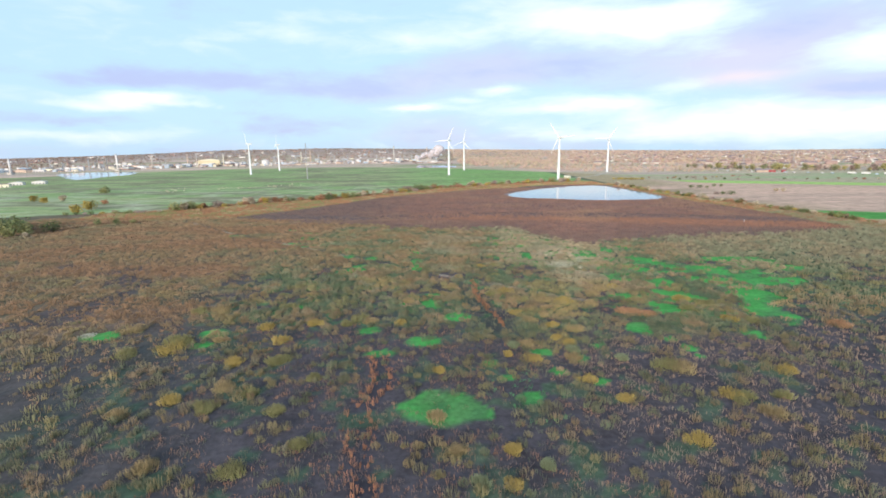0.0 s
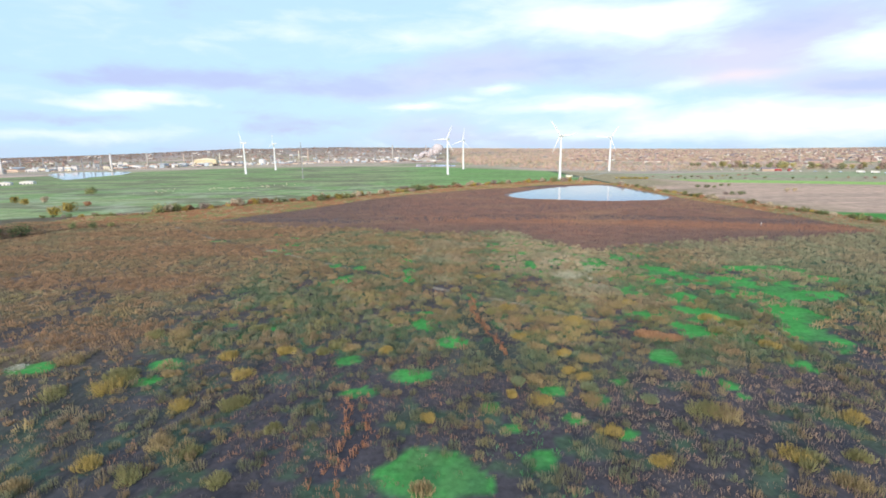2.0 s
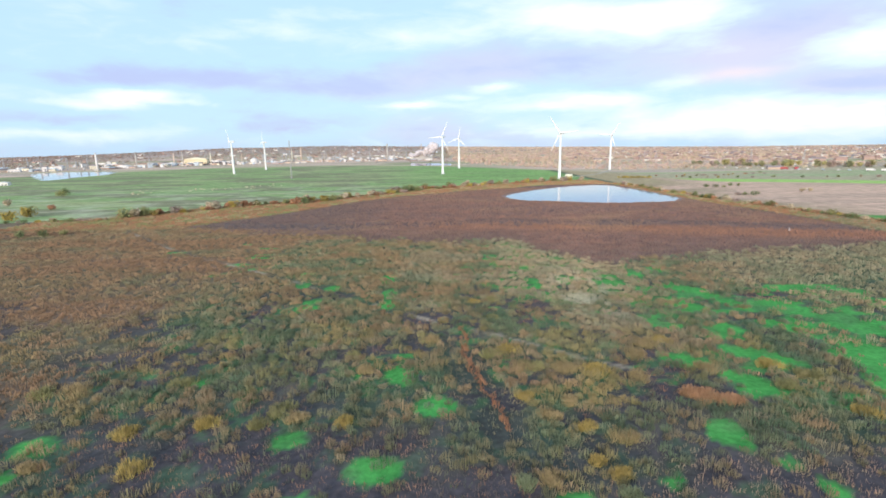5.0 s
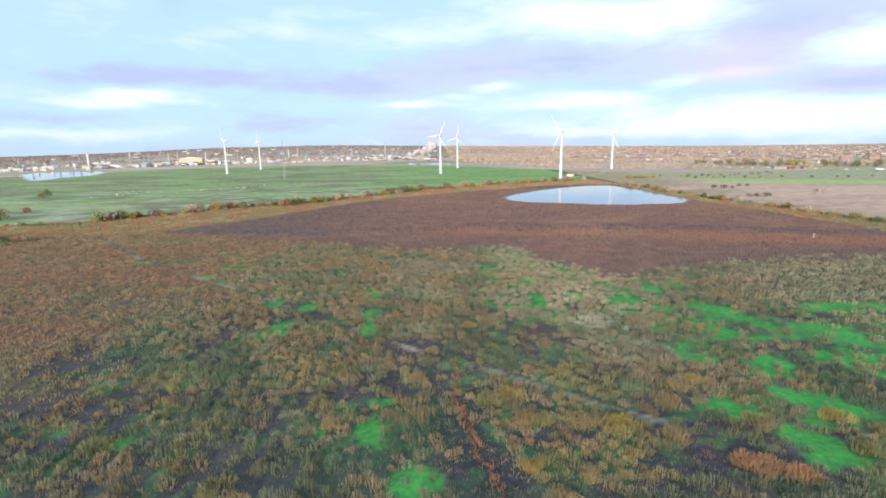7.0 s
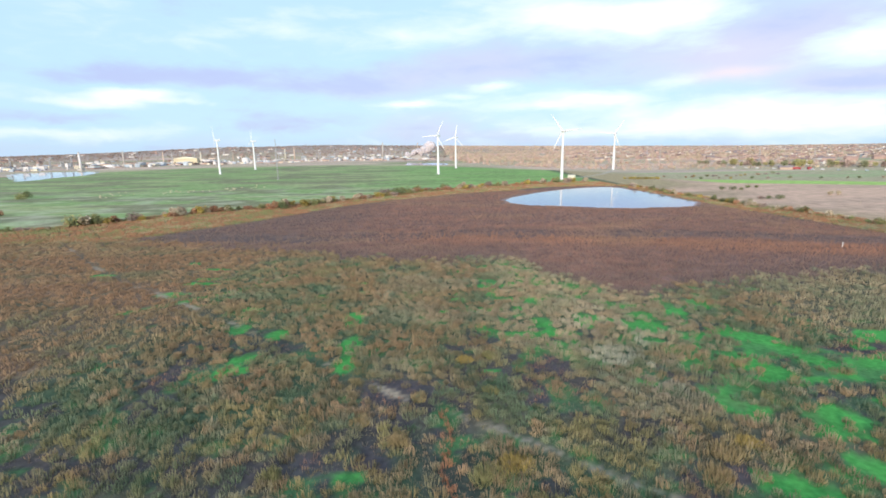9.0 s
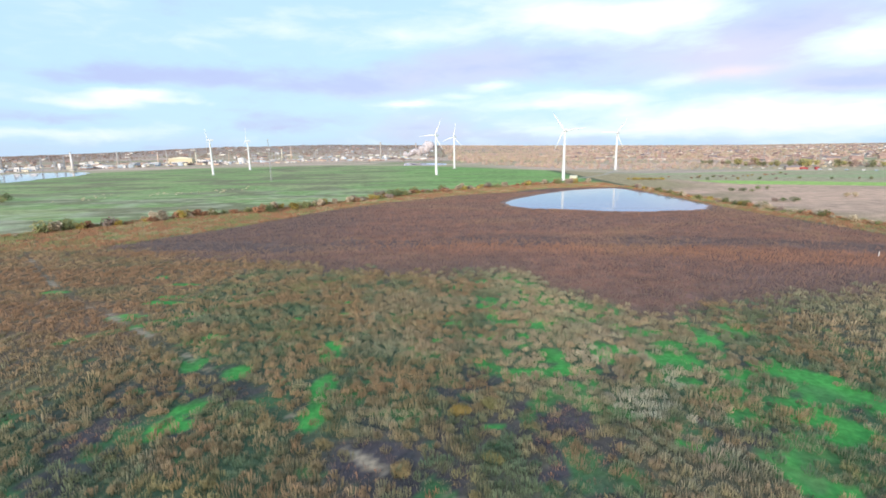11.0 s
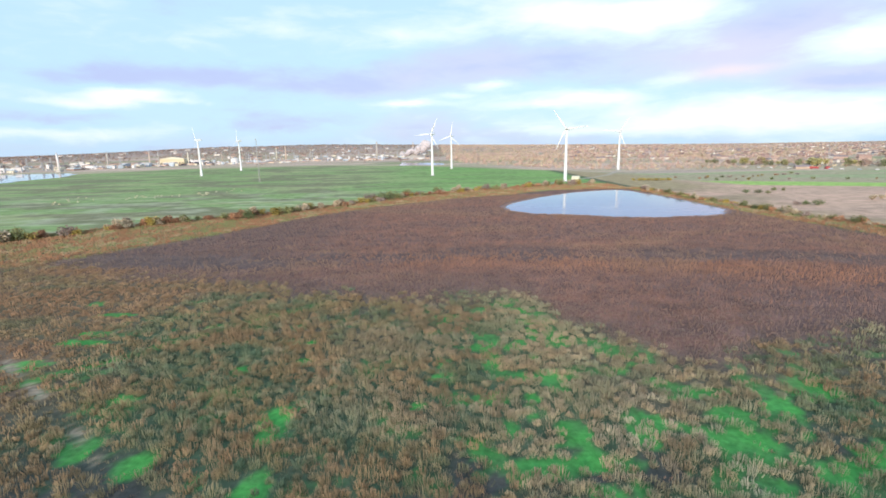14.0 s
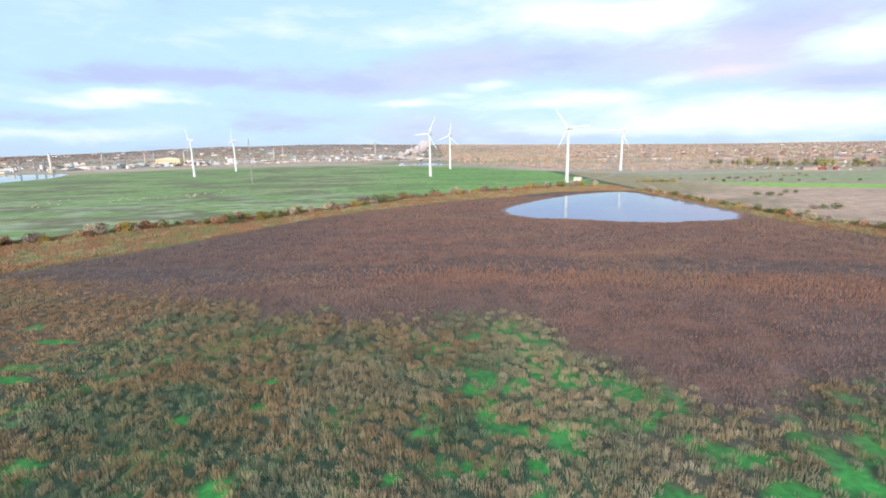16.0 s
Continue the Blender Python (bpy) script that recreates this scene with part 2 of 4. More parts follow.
def fbm(x, y, size, seed, octaves=4):
    v, amp, tot = 0.0, 1.0, 0.0
    for o in range(octaves):
        v = v + amp * lattice_noise(x / size * 2 ** o + 17.3 * o, y / size * 2 ** o - 9.1 * o, seed + o)
        tot += amp
        amp *= 0.5
    return v / tot


def step(a, b, v):
    k = np.clip((v - a) / (b - a), 0, 1)
    return k * k * (3 - 2 * k)


def line_distance(x, y, pts):
    """The distance of points from a bent line."""
    best = np.full(np.shape(x), 1e9)
    for (ax, ay), (bx, by) in zip(pts, pts[1:]):
        dx, dy = bx - ax, by - ay
        k = np.clip(((x - ax) * dx + (y - ay) * dy) / (dx * dx + dy * dy), 0, 1)
        best = np.minimum(best, np.hypot(x - ax - k * dx, y - ay - k * dy))
    return best


def along(pts, gap):
    carry = 0.0
    for (ax, ay), (bx, by) in zip(pts, pts[1:]):
        d = math.hypot(bx - ax, by - ay)
        while carry < d:
            yield ax + (bx - ax) * carry / d, ay + (by - ay) * carry / d
            carry += gap * rnd.uniform(0.6, 1.4)
        carry -= d


def inside(x, y, poly):
    r = np.zeros(np.shape(x), bool)
    for (ax, ay), (bx, by) in zip(poly, poly[1:] + poly[:1]):
        if ay != by:
            r ^= ((ay > y) != (by > y)) & (x < (bx - ax) * (y - ay) / (by - ay) + ax)
    return r


# ---- plan of the land ----
POND = [(70, 519), (71, 495), (85, 477), (103, 472), (118, 465), (132, 456), (148, 452), (161, 450), (177, 454), (190, 452), (205, 459), (218, 478), (220, 498), (220, 527), (217, 567), (210, 592), (206, 618), (200, 632), (182, 629), (150, 614), (111, 579), (81, 541)]
HEDGE_LEFT = [(-293, 388), (-226, 402), (-157, 464), (-119, 485), (-71, 531), (-16, 592), (65, 657), (139, 690), (200, 700)]
HEDGE_RIGHT = [(226, 640), (231, 538), (234, 497), (242, 449), (254, 405), (260, 354), (266, 305), (276, 260), (300, 190)]
REED_NEAR_X, REED_NEAR_Y = (-170, -131, -116, -88, -67, -46, -30, -16, 7, 23, 35, 46, 51, 60, 72, 85, 97, 134, 187, 240), (352, 345, 340, 324, 314, 308, 300, 298, 295, 291, 294, 288, 271, 258, 247, 250, 253, 250, 267, 270)
REED_FAR_X, REED_FAR_Y = (-165, -147, -138, -121, -94, -78, -49, -12, 33, 85, 140, 214, 222, 236, 244), (350, 366, 380, 400, 440, 471, 507, 544, 578, 602, 640, 640, 440, 350, 280)
RIVER = [(-690, 905), (-704, 930), (-780, 1010), (-880, 1120), (-950, 1215), (-930, 1265), (-816, 1275), (-769, 1235), (-713, 1115), (-688, 945)]
RIVER_BEND = [(-69, 1350), (-12, 1338), (39, 1330), (41, 1440), (-17, 1510), (-78, 1560)]
DUST_TRACK = [(-190, 349), (-126, 285), (-62, 234), (-43, 219), (-18, 197), (6, 177), (24, 165), (36, 155), (46, 148)]
GREEN_PATH = [(-84, 232), (-62, 250), (-42, 272), (-18, 292)]
DYKE = [(11, 174), (11, 158), (12, 147), (15, 137), (16, 126)]
RUT = [(-9, 50), (-14, 70), (-16, 82), (-13, 92), (-15, 106)]
ACCESS_TRACK = [(118, 690), (134, 710), (165, 735), (192, 768), (217, 794), (266, 848), (324, 958)]
GREENS_SOUTH = [(-1, 84, 7.2, 6), (6, 82, 2.5, 3.1), (-5, 116, 4.2, 3.4), (-15, 109, 3.8, 2.1), (4, 134, 4.2, 3.8), (-4, 147, 3, 3.5), (23, 109, 3, 1.9), (25, 98, 2, 1.5), (53, 124, 3.4, 4.6),
                (57, 116, 1.6, 1.7), (60, 110, 1.7, 1.8), (17, 87, 2.6, 2.1), (14, 96, 1.5, 1.4), (-62, 123, 4, 3.2), (11, 103, 1.6, 2), (-20, 124, 2.8, 2.4), (-92, 122, 5, 3), (33, 93, 1.9, 1.6), (-61, 115, 2.5, 1.7), (32, 105, 2, 1.6), (38, 113, 1.5, 1.3), (60, 105, 1.2, 1)]
GREENS_MIDDLE = [(-4, 149, 1.9, 2.4), (-2, 144, 1.6, 1.7), (-14, 223, 2.9, 6.4), (-12, 205, 2.3, 5.8), (-11, 195, 2.5, 5), (-32, 213, 3.2, 3.2), (-37, 194, 1.6, 6), (-79, 250, 6, 3), (-4, 157, 2.4, 1.5), (-13, 147, 1.2, 1), (-44, 218, 3.4, 3), (-45, 145, 2, 1.7),
                 (-75, 263, 6.9, 2), (-43, 216, 2.3, 2.3), (-34, 199, 2.4, 2.5), (-35, 193, 3.6, 2.3), (39, 261, 1.6, 5), (38, 219, 3.3, 2.8), (39, 211, 3.3, 2.6), (27, 208, 1.5, 1.6), (67, 223, 4, 2.6), (21, 190, 1.9, 1.1), (39, 204, 3, 1.5)]
GREENS_NORTH = [(-16, 259, 1.7, 1.8), (-15, 249, 1.6, 2.2), (-28, 245, 1.8, 2.4), (-46, 272, 2.4, 1.9), (-93, 295, 2.5, 2.5), (-76, 269, 4.6, 2), (-46, 234, 3.6, 1.7), (37, 248, 1.3, 1.8), (32, 239, 1.9, 2.3), (33, 230, 1.7, 1.7), (84, 254, 1.8, 3.2), (79, 241, 2, 2.4),
                (59, 235, 2.5, 1.8), (62, 232, 2.4, 1.4), (70, 231, 3.4, 1.2), (91, 237, 2, 4.5), (95, 246, 2, 1.6), (78, 223, 2.3, 1.3), (67, 224, 2.3, 1.1), (-80, 284, 6, 1.4), (12, 228, 1.6, 1.2), (15, 239, 1.3, 1.3), (112, 245, 2.9, 2), (-120, 277, 5, 2)]
GREENS_EAST = [(88, 230, 5, 5), (81, 202, 12, 9), (65, 176, 4.9, 5.5), (96, 190, 8.8, 8), (78, 169, 5.4, 6.5), (74, 151, 7.4, 7), (60, 152, 5.4, 3.5), (104, 168, 8.4, 11), (102, 152, 8.1, 7.6), (78, 136, 7, 4.5), (67, 138, 4.2, 3.2), (96, 136, 5, 10), (84, 131, 5.6, 2.9),
               (81, 119, 3, 2.6), (129, 201, 13, 6.8), (138, 187, 7, 6), (90, 200, 4, 7), (83, 185, 6.2, 4.7), (72, 181, 6.6, 4.1), (64, 175, 3.4, 2.5), (108, 200, 3, 3)]
GREENS_EDGE = [(90, 173, 6.1, 3.1), (74, 157, 3.7, 2), (79, 154, 3.6, 4.3), (60, 153, 4.5, 2.1), (67, 143, 3.9, 2.9), (49, 148, 3.8, 1.3), (53, 143, 3.9, 1.6), (66, 215, 2.8, 2.6), (61, 204, 2.5, 2.6), (81, 211, 2.4, 2.6), (90, 204, 4, 4), (75, 204, 3, 2.2), (66, 191, 3, 3.6),
               (77, 190, 4.6, 2.9), (78, 199, 3.8, 2), (70, 184, 3.9, 2), (42, 198, 1.9, 1.6), (52, 184, 3.1, 1.3), (47, 192, 1.7, 1.1), (88, 229, 1.8, 4), (120, 172, 12, 9), (112, 186, 13, 9), (122, 204, 11, 5), (80, 148, 5, 7)]


def ellipses(x, y, items, warp=3.0):
    """1 inside, falling to 0 over the rim, of the nearest of some ellipses with ragged rims."""
    wx, wy = x + (fbm(x, y, 3.5, 31) - 0.5) * 3 * warp, y + (fbm(x, y, 3.5, 57) - 0.5) * 3 * warp
    v = np.zeros(np.shape(x))
    for cx, cy, ax, ay in items:
        v = np.maximum(v, 1.25 - np.hypot((wx - cx) / ax, (wy - cy) / ay))
    return np.clip(v, 0, 1)


def plan(x, y):
    """The share of each kind of cover at points of the land."""
    z = {}
    jag = (fbm(x, y, 26, 3) - 0.5) * 34
    near, far = np.interp(x, REED_NEAR_X, REED_NEAR_Y), np.interp(x, REED_FAR_X, REED_FAR_Y)
    z["reed"] = step(-14, 16, y + jag - near) * step(-9, 9, far - y + jag * 0.5) * step(-172, -140, x + jag) * step(-4, 4, 240 - x + jag * 0.3)
    hl = np.interp(x, [p[0] for p in HEDGE_LEFT], [p[1] for p in HEDGE_LEFT])
    hl = np.where(x < -293, 388 + (-293 - x) * -0.35, hl)
    hr = np.interp(y, [p[1] for p in HEDGE_RIGHT][::-1], [p[0] for p in HEDGE_RIGHT][::-1])
    z["beyond_left"] = step(-3, 5, y - hl) * step(-10, 10, 215 - x)
    z["beyond_right"] = step(-2, 4, x - hr) * step(180, 200, y)
    z["bank"] = step(-6, 4, y - far) * step(6, -2, y - hl) * step(225, 205, x) * step(-300, -240, x) * step(340, 352, y)
    z["bank"] = np.maximum(z["bank"], step(26, 20, hr - x) * step(-2, 2, hr - x) * step(285, 310, y) * step(660, 640, y))
    near = np.maximum(ellipses(x, y, GREENS_SOUTH, 0.9), np.maximum(ellipses(x, y, GREENS_MIDDLE, 0.8), ellipses(x, y, GREENS_NORTH, 0.7)))
    wide = np.maximum(ellipses(x, y, GREENS_EAST, 2.2), ellipses(x, y, GREENS_EDGE, 1.6))
    z["green"] = np.maximum(step(0.12, 0.34, near), step(0.1, 0.34, wide) * (1 - 0.7 * step(0.60, 0.66, fbm(x * 0.8, y * 1.2, 7, 91, 3))))
    z["moss"] = z["green"]
    lush = step(188, 212, y) * step(8, 28, x) * step(98, 82, x)
    spots = step(0.60, 0.68, fbm(x, y * 1.1, 5.5, 201, 3) + 0.09 * lush) * step(170, 120, np.abs(x)) * (y < 300) * (0.4 + 0.6 * step(120, 150, y)) * step(-85, -60, x)
    z["green"] = np.maximum(z["green"], spots * (0.4 + 0.45 * lush))
    z["moss"] = np.maximum(z["moss"], spots * lush * 0.85)
    z["green"] = np.maximum(z["green"], 0.7 * step(2.6, 1.2, line_distance(x, y, GREEN_PATH)))
    z["green"] = z["green"] * (1 - z["reed"])
    z["mud"] = np.clip(step(152, 118, y + jag * 2.0 + np.abs(x - 8) * 0.12) * 1.0 + step(0.60, 0.68, fbm(x, y, 16, 44)) * step(240, 190, y), 0, 1)
    for mx, my, ax, ay in ((-60, 117, 24, 16), (-66, 153, 18, 13), (-46, 191, 6, 9), (0, 182, 8, 6)):
        z["mud"] = np.maximum(z["mud"], step(1.2, 0.7, np.hypot((x - mx) / ax, (y - my) / ay) + (fbm(x, y, 6, 48) - 0.5) * 1.2))
    z["mud"] = z["mud"] * (1 - z["green"]) * (0.75 + 0.25 * step(-80, -30, x + jag))
    z["brown"] = step(-56, -84, x + jag * 1.3 - (y - 150) * 0.06) * step(100, 150, y - (x + 60) * 0.35)
    z["dust"] = step(1.1, 0.35, line_distance(x, y, DUST_TRACK) + (fbm(x, y, 5, 77) - 0.5) * 2.8) * np.maximum(step(0.48, 0.58, fbm(x, y, 7, 12)), 0.8 * step(14, 20, x))
    z["gap"] = step(0.55, 0.62, fbm(x, y, 8, 119)) * (1 - z["brown"]) * step(-130, -100, x) * (0.4 + 0.6 * step(215, 175, y))
    z["pond"] = inside(x, y, POND).astype(float)
    return z


def hill(x, y):
    """The rise of the far land, in metres."""
    az = np.degrees(np.arctan2(x, np.maximum(y, 1)))
    top = np.interp(az, (-60, -42, -34, -29, -22, -12, 0, 14, 31, 42, 60), (0, 4, 22, 37, 58, 62, 43, 24, 3, 0, 0))
    r = np.hypot(x, y)
    return top * step(1900, 4400, r) * (y > 0) * (0.86 + 0.28 * fbm(x, y, 500, 5) * step(2000, 3000, r))


def height(x, y):
    x, y = np.asarray(x, float), np.asarray(y, float)
    near = (y < 420) & (np.abs(x) < 260)
    return np.where(near, (fbm(x, y, 7, 9) - 0.5) * 0.35, 0.0) + hill(x, y)


def mix(base, colour, k):
    return base * (1 - k[:, None]) + np.asarray(colour) * k[:, None]


def dark_reeds(x, y):
    """The darker, trodden band across the reeds."""
    d = np.abs(y - np.interp(x, (-113, -57, 25, 135, 181, 230), (359, 346, 358, 346, 333, 318)) + (fbm(x, y, 40, 8) - 0.5) * 16)
    return step(19, 6, d + (fbm(x, y, 6, 18) - 0.5) * 8) * step(0.25, 0.45, fbm(x, y, 45, 19))


def land_colour(x, y):
    z = plan(x, y)
    n1, n2, n3 = fbm(x, y, 30, 21), fbm(x, y, 5, 22), fbm(x * 0.35, y * 1.2, 26, 23, 6)
    c = np.tile(np.array((0.12, 0.115, 0.08)), (len(x), 1))
    c = mix(c, (0.075, 0.115, 0.068), step(0.42, 0.6, n1))
    c = mix(c, (0.19, 0.13, 0.09), z["brown"] * (0.55 + 0.45 * step(0.4, 0.6, n3)))
    c = mix(c, (0.08, 0.07, 0.077), np.maximum(z["mud"], 0.85 * z["gap"] * step(230, 190, y)))
    c = mix(c, (0.06, 0.055, 0.065), step(2.6, 1.2, np.abs(line_distance(x, y, RUT))) * 0.8)
    c = mix(c, (0.055, 0.05, 0.06), step(7, 3, line_distance(x, y, DYKE)) * 0.6)
    c = mix(c, (0.075, 0.32, 0.075), z["green"] * (0.55 + 0.45 * step(0.3, 0.6, n2)))
    r1, r2 = step(0.42, 0.62, fbm(x * 0.4, y * 1.3, 30, 61)), step(0.4, 0.6, n2)
    reed = mix(mix(np.tile(np.array((0.20, 0.125, 0.11)), (len(x), 1)), (0.25, 0.135, 0.105), r1), (0.15, 0.10, 0.09), r2 * 0.6)
    reed = mix(reed, (0.125, 0.092, 0.09), step(-10, -80, x) * 0.6)
    dark_band = dark_reeds(x, y)
    reed = mix(reed, (0.14, 0.105, 0.095), dark_band * 0.7)
    c = c * (1 - z["reed"][:, None]) + reed * z["reed"][:, None]
    c = mix(c, (0.37, 0.30, 0.22), z["dust"] * (1 - z["reed"]))
    # the pasture beyond the hedge, streaked with paler and browner grass
    p = np.tile(np.array((0.25, 0.35, 0.14)), (len(x), 1))
    p = mix(p, (0.33, 0.37, 0.18), step(0.44, 0.64, n3))
    p = mix(p, (0.22, 0.20, 0.13), step(0.50, 0.60, fbm(x * 0.5, y * 1.1, 30, 28, 6)) * 0.75)
    p = mix(p, (0.52, 0.52, 0.38), step(0.52, 0.64, fbm(x * 0.6, y * 1.3, 13, 29, 6)) * 0.45 * step(760, 560, y))
    p = mix(p, (0.19, 0.42, 0.10), step(-150, 80, x) * step(500, 700, y) * 0.5)
    c = c * (1 - z["beyond_left"][:, None]) + p * z["beyond_left"][:, None]
    # the ploughed field, the bright strip and the meadows beyond
    far_edge = np.interp(x, (230, 300, 353, 440, 515, 800), (690, 682, 649, 613, 575, 420))
    f = mix(np.tile(np.array((0.62, 0.42, 0.31)), (len(x), 1)), (0.52, 0.36, 0.27), step(0.4, 0.6, fbm(x * 0.15, y * 1.2, 30, 41)))
    f = mix(f, (0.32, 0.26, 0.16), step(330, 250, x) * step(0.3, 0.6, n1) * 0.8)
    f = mix(f, (0.08, 0.28, 0.06), step(268, 280, x) * step(362, 352, y + (x - 288) * 0.4) * step(306, 314, y + (x - 290) * 0.3))
    f = mix(f, (0.36, 0.54, 0.15), step(-2, 4, y - far_edge) * step(62, 54, y - far_edge) * step(325, 345, x + (y - 690) * 0.3))
    f = mix(f, (0.42, 0.37, 0.24), step(54, 64, y - far_edge))
    f = mix(f, (0.36, 0.40, 0.22), step(54, 64, y - far_edge) * step(0.5, 0.6, fbm(x * 0.4, y, 50, 43)))
    f = mix(f, (0.40, 0.32, 0.19), step(330, 280, x) * step(600, 660, y))
    c = c * (1 - z["beyond_right"][:, None]) + f * z["beyond_right"][:, None]
    # rough land, mudflats and hills far off
    edge = np.interp(x, (-900, -700, -600, -250, -33, 230, 300, 1500), (1010, 1260, 1379, 1400, 1300, 985, 860, 860))
    # Distance haze is mixed into these far colours: paler and pinker, greyer with range.
    g = mix(np.tile(np.array((0.62, 0.46, 0.36)), (len(x), 1)), (0.47, 0.40, 0.27), step(0.42, 0.6, fbm(x * 0.3, y, 120, 71)))
    g = mix(g, (0.48, 0.37, 0.31), step(0.55, 0.7, fbm(x * 0.25, y, 90, 72)) * 0.8)
    g = mix(g, (0.22, 0.29, 0.13), step(0.58, 0.7, fbm(x * 0.3, y, 150, 73)) * 0.7)
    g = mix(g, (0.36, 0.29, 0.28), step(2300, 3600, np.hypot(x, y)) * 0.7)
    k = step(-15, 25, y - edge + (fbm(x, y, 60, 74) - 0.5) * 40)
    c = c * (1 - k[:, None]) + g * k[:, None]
    c = mix(mix(c, (0.24, 0.16, 0.11), z["bank"] * (1 - z["reed"])), (0.22, 0.24, 0.12), z["bank"] * step(0.48, 0.6, n1) * (1 - z["reed"]))
    berm = step(16, 7, line_distance(x, y, HEDGE_LEFT[1:]) + (n1 - 0.5) * 8)
    c = mix(c, (0.27, 0.17, 0.08), berm * 0.8)
    c = mix(c, (0.20, 0.17, 0.08), step(10, 4, line_distance(x, y, HEDGE_RIGHT[:-1])) * 0.9)
    c = mix(c, (0.45, 0.40, 0.34), step(4.0, 2.2, line_distance(x, y, ACCESS_TRACK)) * 0.9)
    c = mix(c, (0.42, 0.30, 0.25), step(6, 2, line_distance(x, y, POND + POND[:1])) * 0.5)
    return c


def spaced(a, b, first, grow):
    out, s = [a], first
    while out[-1] < b:
        out.append(out[-1] + s)
        s *= grow
    return out


def land():
    ys = [-v for v in spaced(40, 3000, 6, 1.25)][::-1] + list(np.arange(-38.75, 340, 1.25)) + list(np.arange(340, 700, 3.0)) + spaced(700, 4950, 4, 1.03)
    half = list(np.arange(0.5, 110, 1.0)) + spaced(110, 6000, 1.5, 1.035)
    xs = np.array([-v for v in half][::-1] + half)
    ys = np.array(ys)
    X, Y = np.meshgrid(xs, ys)
    x, y = X.ravel(), Y.ravel()
    h = height(x, y) - 0.6 * inside(x, y, POND) - 0.8 * (inside(x, y, RIVER) | inside(x, y, RIVER_BEND))
    n, w = len(xs), np.arange(len(x)).reshape(len(ys), len(xs))
    F = np.stack([w[:-1, :-1], w[:-1, 1:], w[1:, 1:], w[1:, :-1]], -1).reshape(-1, 4)
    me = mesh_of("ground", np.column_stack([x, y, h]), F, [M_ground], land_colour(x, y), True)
    return tagged(new("ground", me), "marsh, pasture and ploughed fields in autumn colours", "ground", kind="structure")


ground = land()


def sheet(name, outline, z, mat, label, category):
    bm = bmesh.new()
    bm.faces.new([bm.verts.new((x, y, z)) for x, y in outline])
    bmesh.ops.recalc_face_normals(bm, faces=bm.faces)
    bmesh.ops.triangulate(bm, faces=bm.faces)
    ob = new(name, bm_mesh(name, bm, mat))
    if ob.data.polygons[0].normal.z < 0:
        ob.data.flip_normals()
    return tagged(ob, label, category, kind="structure")


def grown(poly, d):
    cx, cy = sum(p[0] for p in poly) / len(poly), sum(p[1] for p in poly) / len(poly)
    return [(x + (x - cx) / math.hypot(x - cx, y - cy) * d, y + (y - cy) / math.hypot(x - cx, y - cy) * d) for x, y in poly]


sheet("pond_water", grown(POND, 2.0), -0.22, M_water, "still grey-blue pond water mirroring the cloudy sky", "water")
sheet("river_water", grown(RIVER, 6.0), -0.3, M_water, "pale tidal river beyond the pasture", "water")
sheet("river_bend_water", grown(RIVER_BEND, 10.0), -0.3, M_water, "grey-blue bend of the river below the works", "water")

# ---- grasses and reeds ----


def blades(cx, cy, cz, radius, tall, colour, count, width, lean):
    """Upright straws, count to a tuft, that lean out to a dome, for arrays of tufts. Gives vertices, triangles and colours."""
    n = len(cx)
    ang = rnd.uniform(0, 2 * np.pi, (n, count))
    rr = np.sqrt(rnd.uniform(0, 1, (n, count)))
    dx, dy = np.cos(ang), np.sin(ang)
    r0 = rr * radius[:, None]
    h = tall[:, None] * rnd.uniform(0.7, 1.08, (n, count)) * (1 - 0.5 * rr * rr)
    out = lean * rr * h + rnd.uniform(-0.12, 0.12, (n, count))
    bx, by, bz = cx[:, None] + dx * r0, cy[:, None] + dy * r0, np.repeat(cz[:, None], count, 1) - 0.05
    side = rnd.normal(0, 0.5, (n, count))
    w = width * rnd.uniform(0.6, 1.4, (n, count))
    sx, sy = np.cos(side) * w, np.sin(side) * w
    tx, ty, tz = bx + dx * out, by + dy * out, bz + h
    P = np.stack([np.stack([bx - sx, by - sy, bz], -1), np.stack([bx + sx, by + sy, bz], -1), np.stack([tx + sx * 0.7, ty + sy * 0.7, tz], -1), np.stack([tx - sx * 0.7, ty - sy * 0.7, tz], -1)], 2)
    base = (np.arange(n * count) * 4)[:, None]
    F = np.concatenate([base + np.array([0, 1, 2]), base + np.array([0, 2, 3])])
    c = np.repeat(colour[:, None, :], count, 1) * rnd.uniform(0.87, 1.13, (n, count, 1))
    # Straws are greener and slightly darker at the foot than the tip.
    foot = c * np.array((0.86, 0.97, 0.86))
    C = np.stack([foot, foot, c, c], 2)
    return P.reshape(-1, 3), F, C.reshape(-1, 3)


def join(chunks):
    V, F, C, o = [], [], [], 0
    for v, f, c in chunks:
        V.append(v)
        F.append(f + o)
        C.append(c)
        o += len(v)
    return np.concatenate(V), np.concatenate(F), np.concatenate(C)


def scatter(x0, x1, y0, y1, gap, spread=1.0):
    """Jittered points over a stretch of the land that widens with distance."""
    X, Y = np.meshgrid(np.arange(x0, x1, gap), np.arange(y0, y1, gap))
    x, y = X.ravel() + rnd.uniform(-0.5, 0.5, X.size) * gap, Y.ravel() + rnd.uniform(-0.5, 0.5, X.size) * gap
    k = np.abs(x - 5) < np.abs(y) * 0.97 * spread + 12 + 100 * (spread > 10)
    return x[k], y[k]


def pick(palette, r):
    return np.asarray(palette)[np.minimum((r * len(palette)).astype(int), len(palette) - 1)]


